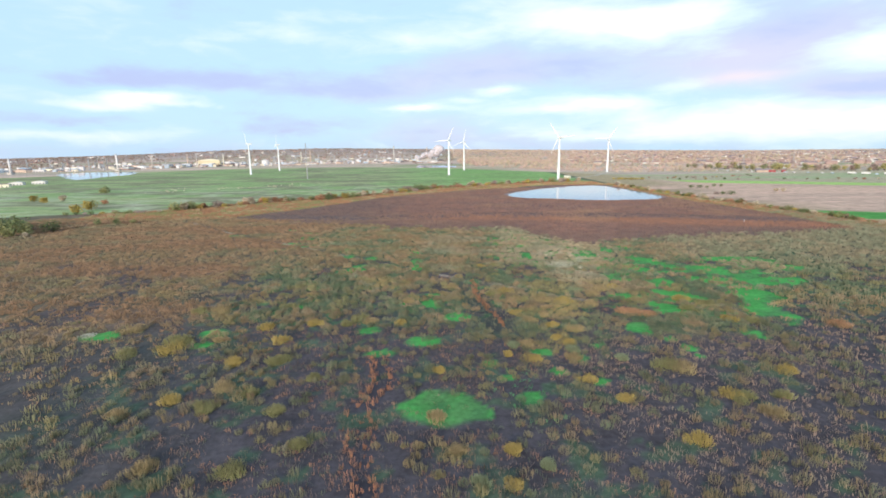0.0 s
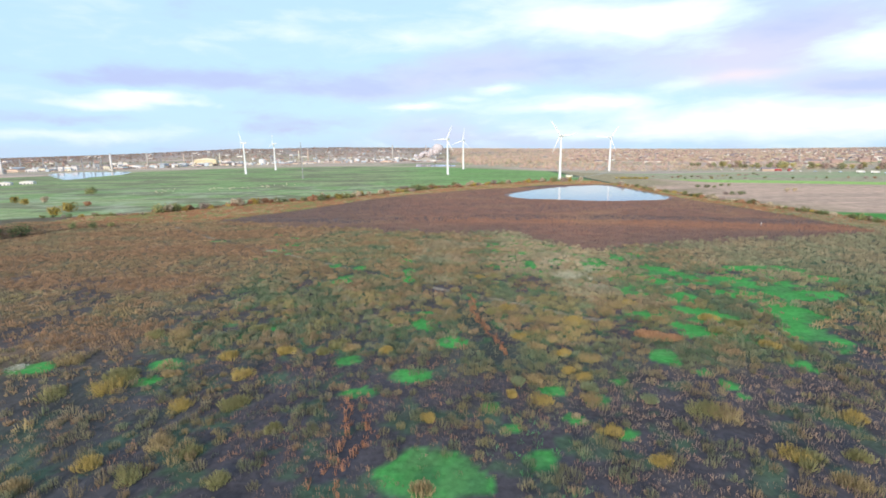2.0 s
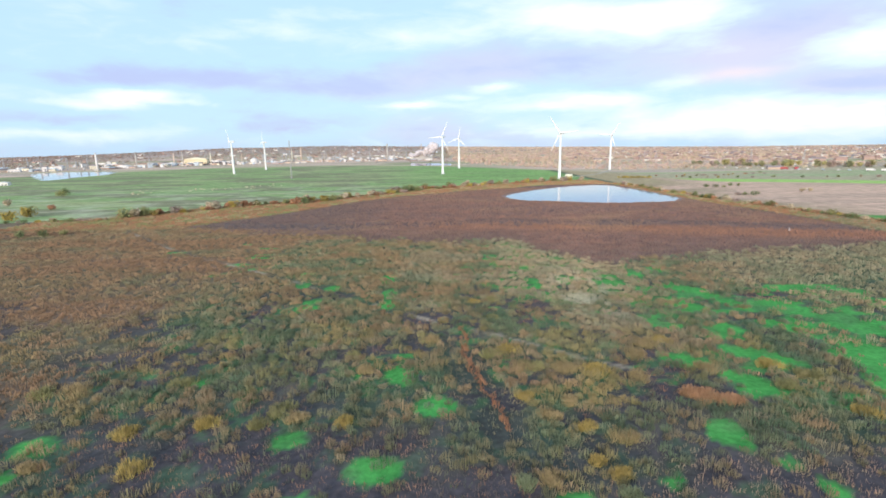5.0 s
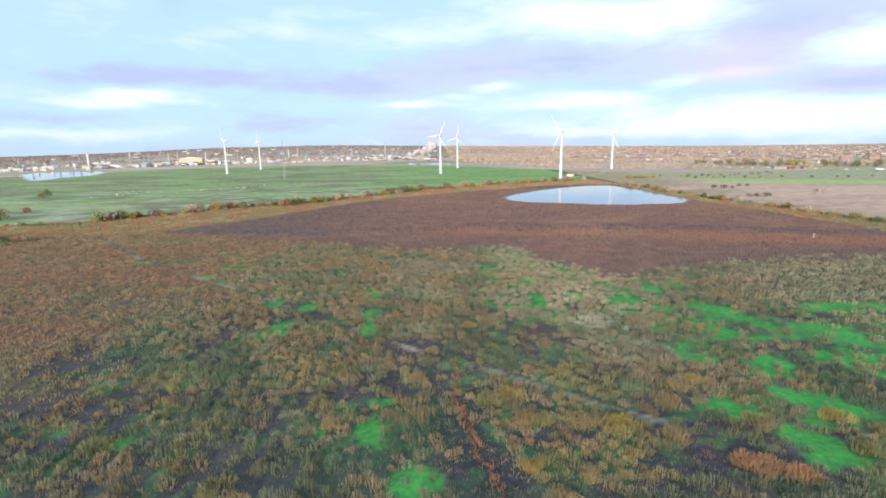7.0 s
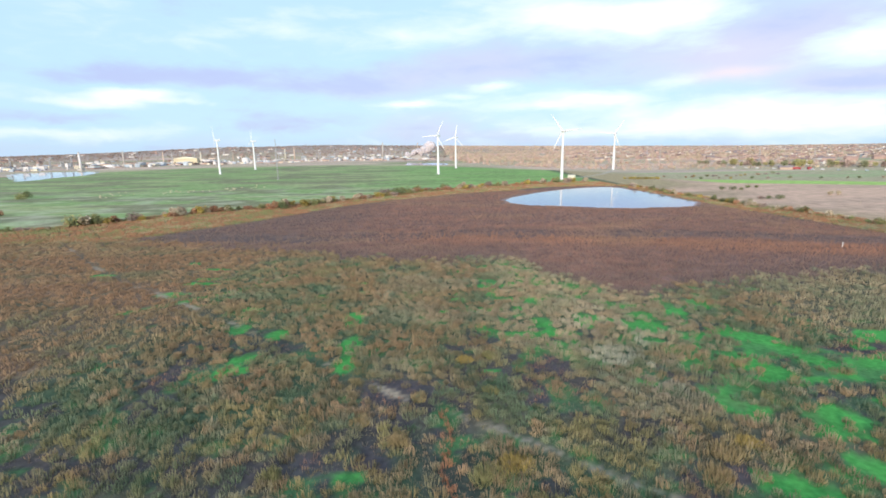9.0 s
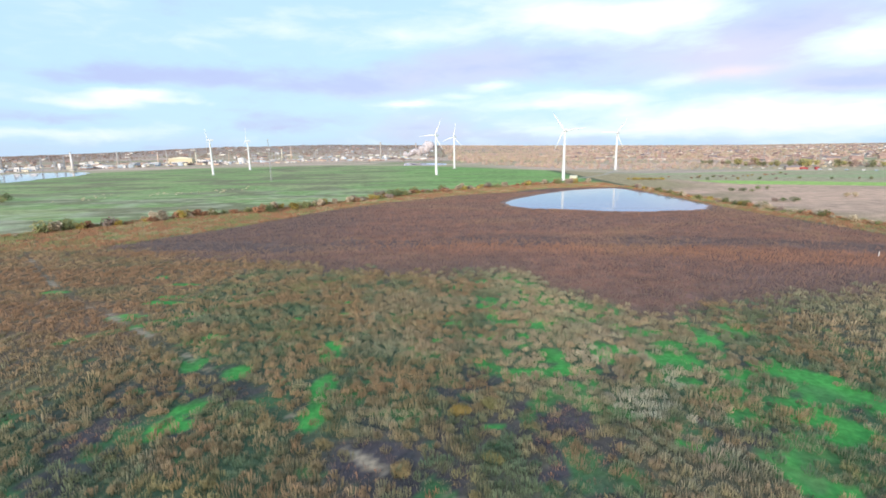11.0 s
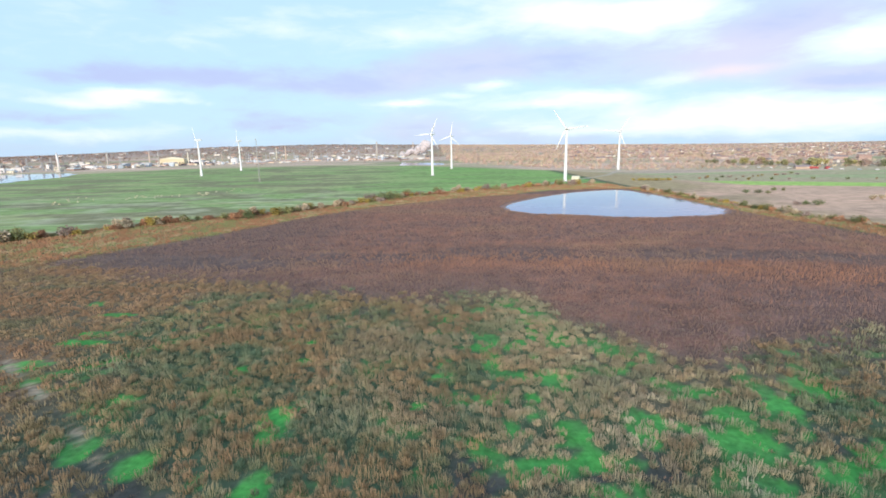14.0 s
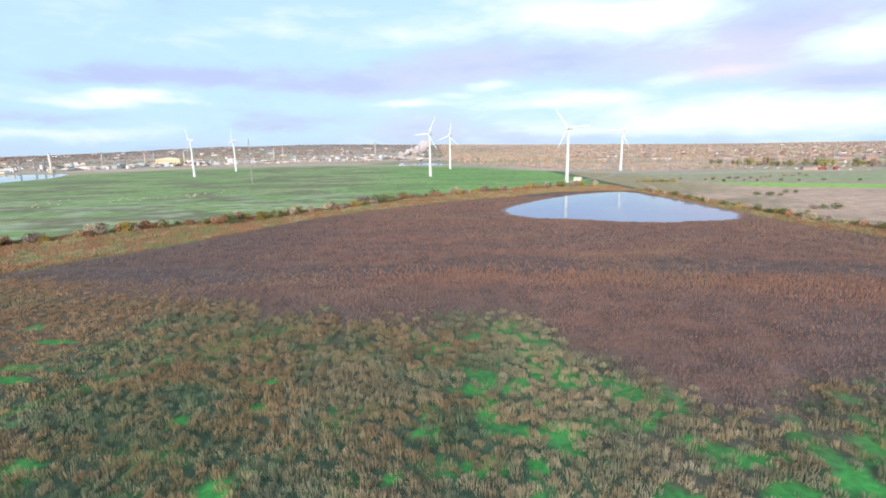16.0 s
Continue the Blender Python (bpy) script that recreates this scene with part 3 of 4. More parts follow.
STRAWS = [(0.11, 0.165, 0.11), (0.15, 0.20, 0.13), (0.20, 0.22, 0.145), (0.25, 0.24, 0.16), (0.29, 0.25, 0.175), (0.33, 0.235, 0.15)]
DEAD_STEMS = [(0.27, 0.15, 0.11), (0.22, 0.13, 0.105), (0.13, 0.105, 0.10), (0.17, 0.125, 0.115), (0.34, 0.19, 0.13), (0.12, 0.13, 0.095)]


def straw_colour(x, y, z, n):
    """The colour of each clump: olive, tan, ochre or rust, that changes from place to place."""
    tint, fine = fbm(x, y, 11, 131, 3), np.clip((fbm(x, y, 7, 141, 2) - 0.5) * 1.8 + rnd.uniform(0.05, 0.95, n), 0, 0.999)
    colour = pick(STRAWS, fine)
    colour = mix(colour, (0.17, 0.20, 0.125), step(0.47, 0.38, tint) * 0.6)
    colour = mix(colour, (0.35, 0.24, 0.14), step(185, 200, y) * step(30, 0, x) * step(0.42, 0.56, fbm(x, y, 9, 137, 3)) * 0.6)
    colour = mix(colour, (0.34, 0.22, 0.14), step(0.54, 0.64, tint) * 0.55)
    colour = mix(colour, (0.33, 0.265, 0.12), step(0.55, 0.65, fbm(x, y, 8, 135, 3)) * 0.6 * step(215, 165, y))
    colour = mix(colour, (0.34, 0.30, 0.21), step(100, 125, x) * step(170, 200, y) * 0.55)
    pale = step(0.46, 0.60, fbm(x, y, 16, 151)) * step(150, 180, y) * step(46, 34, np.abs(x - 32))
    colour = mix(colour, (0.36, 0.32, 0.245), pale * 0.38)
    white = step(1.25, 0.5, np.hypot((x - 52) / 13, (y - 206) / 30)) * step(0.40, 0.55, fbm(x, y, 6, 161))
    colour = mix(colour, (0.46, 0.45, 0.40), white * 0.6)
    colour = mix(colour, (0.42, 0.35, 0.25), step(185, 210, y) * step(20, 36, x) * step(90, 72, x) * 0.45)
    return mix(colour, (0.30, 0.185, 0.12), z["brown"] * (0.35 + 0.6 * step(0.4, 0.6, fbm(x * 0.4, y * 1.5, 24, 23))))


def marsh_grass():
    chunks = []
    # rounded clumps of straw
    for where, gap, count, width in (("middle", 1.85, 54, 0.033), ("sides", 2.4, 26, 0.07)):
        x, y = scatter(-300, 300, 50, 360, gap)
        mid = (np.abs(x - 0.1 * y) < 80) & (y < 325)
        k = mid if where == "middle" else ~mid
        x, y = x[k], y[k]
        z = plan(x, y)
        keep = (z["reed"] < rnd.uniform(0.1, 0.9, len(x))) & (z["beyond_left"] < 0.3) & (z["beyond_right"] < 0.3) & (z["dust"] < 0.4)
        chance = 0.97 - 0.72 * z["mud"] - 0.35 * z["gap"]
        clump = 0.05 + 0.7 * step(0.57, 0.64, fbm(x, y, 6, 125, 2)) * step(100, 150, y)
        chance = np.clip(chance, 0.05, 1) * (1 - z["moss"]) + clump * z["moss"]
        chance = chance * (1 - 0.9 * step(6.5, 3.5, line_distance(x, y, DYKE))) * (1 - 0.85 * step(6, 4, line_distance(x, y, RUT))) * step(0.8, 1.8, line_distance(x, y, DUST_TRACK))
        keep &= rnd.uniform(0, 1, len(x)) < chance
        x, y = x[keep], y[keep]
        z = {k: v[keep] for k, v in z.items()}
        n = len(x)
        colour = straw_colour(x, y, z, n) * rnd.uniform(0.78, 1.22, n)[:, None]
        colour = mix(colour, (0.17, 0.135, 0.095), z["mud"] * 0.5)
        size = rnd.uniform(0.6, 1.15, n)
        tall = (0.55 + 0.85 * size) * rnd.uniform(0.8, 1.2, n) * (1 - 0.25 * z["brown"])
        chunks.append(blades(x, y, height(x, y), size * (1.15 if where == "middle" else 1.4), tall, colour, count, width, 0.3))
    # low stems and litter between the clumps
    for where, gap, count, width in (("middle", 1.5, 10, 0.035), ("sides", 2.3, 10, 0.07), ("start", 2.6, 12, 0.06)):
        x, y = scatter(-300, 300, 50, 360, gap) if where != "start" else scatter(-120, 120, -35, 120, gap, 40.0)
        mid = (np.abs(x - 0.1 * y) < 80) & (y < 325)
        k = {"middle": mid, "sides": ~mid, "start": (np.abs(x - 5) > y * 0.97 + 12) | (y < 50)}[where]
        x, y = x[k], y[k]
        z = plan(x, y)
        ridge = np.minimum(np.abs(line_distance(x, y, RUT) - 1.6), line_distance(x, y, DYKE))
        onto = step(1.2, 0.5, ridge)
        bare = step(0.50, 0.60, fbm(x, y, 9, 181)) * z["mud"]
        keep = (z["reed"] < rnd.uniform(0.1, 0.9, len(x))) & (z["beyond_left"] < 0.3) & (z["beyond_right"] < 0.3) & (z["dust"] < 0.4)
        keep &= rnd.uniform(0, 1, len(x)) < np.maximum((0.9 - 0.6 * bare) * (1 - 0.92 * z["moss"]), onto)
        x, y, onto = x[keep], y[keep], onto[keep]
        z = {k: v[keep] for k, v in z.items()}
        n = len(x)
        low = np.maximum(z["mud"], 0.25)
        dead = pick(DEAD_STEMS, rnd.uniform(0, 1, n))
        dead = mix(dead, (0.36, 0.25, 0.20), step(15, 45, x) * step(140, 110, y) * 0.7)
        colour = straw_colour(x, y, z, n) * 0.9 * (1 - low[:, None]) + dead * low[:, None]
        colour = mix(colour, (0.42, 0.19, 0.11), onto * 0.8)
        teal = step(9, 4, np.hypot((x - 17) * 0.8, (y - 88) * 0.5)) * (rnd.uniform(0, 1, n) < 0.45)
        colour = mix(colour, (0.09, 0.24, 0.11), teal)
        tall = (0.4 + 0.4 * rnd.uniform(0, 1, n)) * (1 + 0.25 * z["mud"] + onto)
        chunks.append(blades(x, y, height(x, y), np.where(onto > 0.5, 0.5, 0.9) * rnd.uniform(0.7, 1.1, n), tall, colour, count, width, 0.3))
    # rust-red stems along the old furrows
    for pts, off, gap, stray in ((DYKE, 0.0, 0.75, 0.25), (RUT, 1.7, 2.0, 0.9), (RUT, -1.7, 2.0, 0.9)):
        p = np.array([(x + off, y) for x, y in along(pts, gap)])
        x, y = p[:, 0] + rnd.normal(0, stray, len(p)) + 0.9 * np.sin(p[:, 1] * 0.35), p[:, 1]
        n = len(x)
        chunks.append(blades(x, y, height(x, y), np.full(n, 0.4), rnd.uniform(0.6, 1.1, n), np.tile(np.array((0.34, 0.165, 0.105)), (n, 1)) * rnd.uniform(0.6, 1.15, (n, 1)), 10, 0.035, 0.3))
    V, F, C = join(chunks)
    return tagged(new("marsh_grass", mesh_of("marsh_grass", V, F, [M_grass], C)), "clumped olive, tan and rust marsh grass on wet ground", "grass", kind="stuff")


def reed_bed():
    chunks = []
    for y0, y1, gap, count, width in ((240, 375, 1.2, 4, 0.06), (375, 600, 1.9, 4, 0.10)):
        x, y = scatter(-175, 246, y0, y1, gap)
        z = plan(x, y)
        dark = dark_reeds(x, y)
        keep = (z["reed"] > rnd.uniform(0.15, 0.8, len(x))) & (z["pond"] < 0.5) & (line_distance(x, y, POND + POND[:1]) > 5) & (rnd.uniform(0, 1, len(x)) < 0.9 - 0.6 * dark)
        x, y = x[keep], y[keep]
        n = len(x)
        colour = pick([(0.28, 0.155, 0.125), (0.23, 0.14, 0.125), (0.30, 0.16, 0.125), (0.19, 0.13, 0.12)], rnd.uniform(0, 1, n))
        colour = mix(colour, (0.18, 0.135, 0.125), step(-10, -80, x) * 0.6)
        glow = step(24, 4, np.abs(y - np.interp(x, (-60, 35, 103, 157, 230), (352, 345, 327, 308, 290)))) * step(-60, 20, x)
        colour = mix(colour, (0.40, 0.195, 0.125), glow * 0.6)
        colour = mix(colour, (0.19, 0.14, 0.125), step(42, 8, y - np.interp(x, REED_NEAR_X, REED_NEAR_Y)) * 0.6 * (1 - glow))
        colour = mix(colour, (0.31, 0.195, 0.14), step(0.5, 0.62, fbm(x * 0.5, y, 26, 66)) * 0.7 * step(300, 340, y))
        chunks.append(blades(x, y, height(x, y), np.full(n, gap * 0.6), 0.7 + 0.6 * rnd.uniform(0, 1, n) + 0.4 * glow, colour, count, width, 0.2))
    V, F, C = join(chunks)
    return tagged(new("reed_bed", mesh_of("reed_bed", V, F, [M_grass], C)), "rust-brown dead reeds around the pond", "reeds", kind="stuff")


def rough_verge():
    """Tall dry grass on the banks along both hedges and behind the pond."""
    x, y = scatter(-300, 330, 260, 760, 1.9, 1.1)
    dl, dr = line_distance(x, y, HEDGE_LEFT[1:]), line_distance(x, y, HEDGE_RIGHT[:-1])
    z = plan(x, y)
    keep = ((dl + (fbm(x, y, 16, 501) - 0.5) * 14 < 13) | (z["bank"] > 0.4) | (dr + (fbm(x, y, 12, 502) - 0.5) * 10 < 11)) & (z["reed"] < 0.4) & (z["pond"] < 0.5) & (line_distance(x, y, ACCESS_TRACK) > 3)
    x, y, dl = x[keep], y[keep], dl[keep]
    n = len(x)
    colour = pick([(0.25, 0.25, 0.12), (0.32, 0.21, 0.12), (0.37, 0.19, 0.115), (0.33, 0.18, 0.11), (0.42, 0.31, 0.20), (0.26, 0.27, 0.13)], np.clip(fbm(x, y, 12, 503) * 2 - 0.5 + rnd.uniform(-0.2, 0.2, n), 0, 0.999))
    tall = 0.7 + 0.8 * rnd.uniform(0, 1, n) + 0.8 * step(0.5, 0.65, fbm(x, y, 9, 504)) * step(9, 4, dl)
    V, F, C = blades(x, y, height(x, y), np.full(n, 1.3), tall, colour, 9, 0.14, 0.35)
    return tagged(new("verge_grass", mesh_of("verge_grass", V, F, [M_grass], C)), "tall dry tan and orange grass along the hedgerows", "grass", kind="stuff")


rough_verge()
marsh_grass()
reed_bed()

OCHRE, OLIVE_STRAW, TAN, ORANGE, GREY_GREEN = (0.40, 0.30, 0.11), (0.26, 0.245, 0.12), (0.34, 0.26, 0.145), (0.45, 0.26, 0.155), (0.22, 0.25, 0.155)
TUSSOCKS_WEST = [(-46, 84, 2.6), (-54, 87, 2.0), (-32, 83, 1.9), (-46, 92, 2.3), (-39, 90, 1.8), (-68, 112, 3.6), (-66, 117, 2.8), (-58, 118, 1.8), (-28, 96, 1.5), (-42, 117, 2.6), (-77, 110, 3.2), (-85, 126, 3.0), (-38, 105, 2.2), (-36, 129, 2.3), (-48, 144, 2.8), (-61, 82, 2.0),
                 (-39, 104, 2.4), (-49, 104, 2.4), (-69, 117, 3.4), (-68, 142, 3.6), (-74, 141, 2.8), (-49, 127, 2.4), (-24, 133, 2.6), (-21, 131, 2.2), (-27, 129, 2.0), (-12, 129, 1.8), (-24, 72, 2.0), (-47, 66, 2.4), (-33, 65, 2.4)]
TUSSOCKS_SOUTH = [(21, 105, 2.1), (30, 105, 2.0), (30, 94, 1.9), (41, 104, 1.6), (35, 86, 1.8), (-2, 80, 1.9), (-1, 99, 1.4), (17, 112, 1.8), (29, 117, 1.4), (21, 113, 2.0), (31, 114, 1.8), (31, 109, 1.8), (15, 107, 1.2), (2, 70, 1.8), (11, 70, 1.4), (5, 62, 1.6), (10, 62, 1.3), (24, 130, 2.3), (30, 126, 1.9), (16, 66, 1.2)]
TUSSOCKS_EAST = [(49, 100, 3.4), (53, 99, 3.2), (56, 87, 2.3), (58, 85, 2.5), (60, 80, 2.5), (74, 97, 2.2), (73, 139, 2.3), (62, 147, 2.8), (80, 128, 2.5), (86, 127, 2.4), (49, 155, 2.8), (76, 148, 2.5), (81, 143, 2.8), (88, 84, 2.2), (42, 72, 2.2), (66, 86, 2.0)]
TUSSOCKS_NORTH = [(35, 123, 2.6), (38, 147, 3.0), (17, 156, 2.6), (23, 149, 2.6), (3, 165, 2.4), (21, 158, 2.8), (25, 150, 2.7), (32, 148, 3.0), (54, 160, 3.2), (59, 162, 2.2), (-15, 157, 1.9), (-11, 149, 2.1), (29, 135, 2.0), (21, 137, 1.7), (20, 181, 1.5), (6, 179, 1.6), (-4, 171, 1.8), (15, 195, 2.0), (21, 197, 1.8), (46, 144, 2.6)]
TUSSOCKS_RUST = [(53, 137, 2.2), (55, 135, 2.4), (58, 134, 2.4), (60, 134, 2.0), (56, 136, 2.2), (107, 124, 3.0)]


def tussock(x, y, r, colour, label):
    n = 9
    a, d = rnd.uniform(0, 2 * np.pi, n), np.sqrt(rnd.uniform(0, 1, n)) * r * 0.75
    px, py = np.cos(a) * d, np.sin(a) * d
    c = np.tile(np.array(colour), (n, 1)) * rnd.uniform(0.75, 1.2, (n, 1))
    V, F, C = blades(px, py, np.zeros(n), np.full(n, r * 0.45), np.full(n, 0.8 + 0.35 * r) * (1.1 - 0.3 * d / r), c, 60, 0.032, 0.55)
    ob = new("grass_tussock", mesh_of("grass_tussock", V, F, [M_grass], C))
    ob.location = (x, y, float(height(x, y)))
    return tagged(ob, label, "grass tussock", "tussocks in the marsh")


YELLOWING, FADING = "rounded tussock of yellow-ochre grass on dark mud", "rounded tussock of olive-green straw in the marsh"
for spots, kinds in ((TUSSOCKS_WEST, (OLIVE_STRAW, OCHRE, OLIVE_STRAW, TAN)), (TUSSOCKS_SOUTH, (OCHRE, TAN, OCHRE, GREY_GREEN)), (TUSSOCKS_EAST, (OLIVE_STRAW, TAN, OCHRE)), (TUSSOCKS_NORTH, (TAN, OCHRE, OLIVE_STRAW, TAN))):
    for i, (x, y, r) in enumerate(spots):
        c = kinds[i % len(kinds)]
        tussock(x, y, r, c, YELLOWING if c in (OCHRE, TAN) else FADING)
for x, y, r in TUSSOCKS_RUST:
    tussock(x, y, r, ORANGE, "bright orange-rust tussock beside green moss")
pale = tussock(-96, 122, 2.2, (0.48, 0.47, 0.40), "")
pale.scale.z = 0.45
tagged(pale, "low whitish seeding plants beside a muddy furrow", "plant")
tuft_me = mesh_of("pale_grass_tuft", *(lambda b: (b[0], b[1], [M_grass], b[2]))(blades(np.zeros(3), np.zeros(3), np.zeros(3), np.full(3, 0.7), np.full(3, 0.9), np.tile(np.array((0.62, 0.57, 0.42)), (3, 1)), 40, 0.06, 0.5)))
for i in range(46):
    ob = new("pale_grass_tuft", tuft_me)
    x = rnd.uniform(-360, -205)
    y = 660 + (x + 285) * 0.55 + rnd.normal(0, 22)
    ob.location = (x, y, float(height(x, y)))
    ob.scale = (rnd.uniform(0.7, 1.4),) * 2 + (1.0,)
    tagged(ob, "bleached tuft of dry grass in the pasture", "grass tuft", "pale tufts in the pasture")

# ---- shrubs and trees ----
rnd = np.random.default_rng(23)


def foliage(lumps, count, size, colours):
    """A crown of many small leaf clumps on the surface and inside of some lumps (x, y, z, rx, ry, rz)."""
    L = np.array(lumps, float)
    vol = L[:, 3] * L[:, 4] * L[:, 5]
    who = rnd.choice(len(L), count, p=vol / vol.sum())
    d = rnd.normal(size=(count, 3))
    d /= np.linalg.norm(d, axis=1)[:, None]
    p = L[who, :3] + d * L[who, 3:] * rnd.uniform(0.55, 1.08, (count, 1))
    u, v = rnd.normal(size=(count, 3)), rnd.normal(size=(count, 3))
    u *= (size * rnd.uniform(0.5, 1.2, count) / np.linalg.norm(u, axis=1))[:, None]
    v *= (size * rnd.uniform(0.5, 1.2, count) / np.linalg.norm(v, axis=1))[:, None]
    V = np.stack([p - u * 0.5, p + u * 0.5 - v * 0.3, p + v * 0.7], 1).reshape(-1, 3)
    V[:, 2] = np.maximum(V[:, 2], 0.05)
    c = pick(colours, rnd.uniform(0, 1, count)) * rnd.uniform(0.75, 1.25, (count, 1))
    return V, np.arange(count * 3).reshape(-1, 3), np.repeat(c, 3, 0)


def lumps_of(spread, low, high, n):
    out = []
    for i in range(n):
        a, d = rnd.uniform(0, 6.28), spread * rnd.uniform(0.15, 0.7)
        s = spread * rnd.uniform(0.3, 0.6)
        out.append((math.cos(a) * d, math.sin(a) * d, rnd.uniform(low + s * 0.6, max(high - s * 0.7, low + s * 0.65)), s, s, s * 0.8))
    return out


def plant(name, label, category, spread, low, high, n, count, size, colours, group, trunk=True):
    """A shrub or tree with its trunk, limbs and crown, built once at the origin."""
    root = thing(name, label, category, group=group)
    bm = bmesh.new()
    lumps = lumps_of(spread, low, high, n)
    rod(bm, (0, 0, -0.1), (0.1, 0.05, max(low * 1.1, high * 0.35)), 0.035 * high, 0.022 * high, 7)
    for l in lumps[:6]:
        rod(bm, (0.05, 0.03, max(low * 0.8, high * 0.15)), l[:3], 0.018 * high, 0.006 * high, 5)
    part("trunk", bm_mesh("trunk", bm, M_bark), root)
    V, F, C = foliage(lumps, count, size, colours)
    part("crown", mesh_of("crown", V, F, [M_leaf], C), root)
    return root


OLIVE, YELLOW, RUST = [(0.24, 0.25, 0.10), (0.30, 0.28, 0.12), (0.19, 0.21, 0.09)], [(0.50, 0.36, 0.08), (0.44, 0.34, 0.10), (0.36, 0.31, 0.11)], [(0.42, 0.20, 0.11), (0.34, 0.19, 0.12), (0.48, 0.27, 0.15)]
STRAW, DARK, MAUVE = [(0.52, 0.43, 0.30), (0.44, 0.35, 0.24), (0.56, 0.48, 0.36)], [(0.14, 0.18, 0.08), (0.18, 0.21, 0.09)], [(0.36, 0.27, 0.23), (0.30, 0.22, 0.19), (0.42, 0.32, 0.27)]
shrub_kinds = [plant("shrub", f"{c} hedgerow shrub in rough grass", "shrub", s, 0.15, h, 9, 420, 0.55, pal, "hedgerow shrubs")
               for c, s, h, pal in (("olive-green", 2.6, 3.2, OLIVE), ("rust-brown", 2.2, 2.4, RUST), ("straw-coloured", 2.0, 2.8, STRAW), ("yellow-leaved", 2.0, 2.9, YELLOW), ("dark green", 2.8, 3.4, DARK), ("bare mauve-brown", 2.4, 3.0, MAUVE))]
used = set()


def put(kinds, k, x, y, s, squash=1.0):
    src = kinds[k]
    m = Matrix.Translation((x, y, float(height(x, y)) - 0.03)) @ Matrix.Rotation(rnd.uniform(0, 6.28), 4, "Z")
    if src.name not in used:
        used.add(src.name)
        src.matrix_basis = m @ Matrix.Diagonal((s, s, s * squash, 1))
        return src
    ob = copy_thing(src, m)
    ob.scale = (s, s, s * squash)
    return ob


for x, y in along(HEDGE_LEFT[1:], 4.4):
    put(shrub_kinds, rnd.choice(6, p=(0.20, 0.22, 0.32, 0.14, 0.02, 0.10)), x + rnd.uniform(-6, 6), y + rnd.uniform(-7, 7), rnd.uniform(1.1, 2.6))
put(shrub_kinds, 4, -114, 478, 2.1)
for x, y in along(HEDGE_RIGHT[:-1], 5.0):
    put(shrub_kinds, rnd.choice(6, p=(0.34, 0.16, 0.2, 0.1, 0.1, 0.1)), x + rnd.uniform(-3, 3), y + rnd.uniform(-4, 4), rnd.uniform(0.6, 1.6))
for x, y, k, s in ((-301, 398, 3, 3.0), (-306, 420, 3, 3.4), (-399, 484, 3, 2.4), (-391, 498, 2, 2.4), (-423, 501, 3, 2.6), (-325, 465, 1, 2.0), (-408, 588, 0, 2.4), (-426, 614, 4, 2.2)):
    put(shrub_kinds, k, x, y, s)
for x, y, k, s in ((-262, 296, 4, 2.6), (-252, 288, 0, 2.4), (-270, 305, 4, 2.8), (-240, 276, 2, 1.4), (-258, 279, 0, 2.2), (-280, 300, 4, 2.6), (-272, 290, 0, 2.4), (-290, 312, 4, 2.6), (-246, 300, 4, 2.2), (-225, 330, 4, 1.3), (-215, 333, 0, 1.1), (-236, 328, 4, 1.2)):
    put(shrub_kinds, k, x, y, s)
for x, y, k, s in ((296, 577, 4, 1.3), (303, 572, 4, 1.4), (311, 569, 0, 1.1), (278, 491, 5, 1.3), (292, 488, 4, 1.5), (284, 489, 4, 1.2), (330, 590, 4, 1.2), (338, 588, 0, 1.2), (352, 512, 2, 1.8), (362, 514, 2, 1.6)):
    put(shrub_kinds, k, x, y, s, 0.8)
for x, y in along([(-230, 392), (-270, 388), (-300, 384)], 5):
    put(shrub_kinds, rnd.choice(6), x, y + rnd.uniform(-3, 3), rnd.uniform(0.6, 1.1))
for x, y in along([(262, 742), (303, 732)], 4):
    put(shrub_kinds, 3, x, y + rnd.uniform(-4, 4), rnd.uniform(1.2, 1.7), 0.8)
for x, y in along([(310, 760), (420, 770), (520, 800)], 15):
    put(shrub_kinds, rnd.choice(6), x, y + rnd.uniform(-14, 14), rnd.uniform(0.8, 1.4), 0.7)
for x, y in along([(350, 722), (480, 700), (620, 672)], 22):
    put(shrub_kinds, rnd.choice(6), x, y + rnd.uniform(-6, 6), rnd.uniform(0.8, 1.4))

tree_kinds = [plant("tree", f"{c} broadleaf tree beside the motorway", "tree", s, h * 0.06, h, 26, 750, 1.2, pal, "trees by the motorway")
              for c, s, h, pal in (("yellow-green autumn", 4.4, 10, [(0.40, 0.36, 0.15), (0.46, 0.40, 0.17), (0.34, 0.32, 0.16)]), ("olive", 4.8, 11, [(0.32, 0.31, 0.16), (0.36, 0.34, 0.18)]), ("brown half-bare", 4.2, 10, MAUVE), ("dull green", 5.0, 9, [(0.25, 0.26, 0.15), (0.30, 0.30, 0.17)]))]
for x, y in along([(560, 1040), (640, 960), (700, 930), (790, 868), (900, 790), (1040, 700)], 6):
    put(tree_kinds, rnd.choice(4, p=(0.35, 0.25, 0.2, 0.2)), x, y + rnd.uniform(0, 90), rnd.uniform(0.6, 1.5))


def far_woods():
    """Scrub, hedges and woods of the far land, past counting."""
    chunks = []
    x, y = np.where(rnd.uniform(0, 1, 56000) < 0.75, rnd.uniform(-4200, 4200, 56000), rnd.uniform(60, 1700, 56000)), np.where(rnd.uniform(0, 1, 56000) < 0.75, rnd.uniform(820, 4700, 56000), rnd.uniform(850, 2000, 56000))
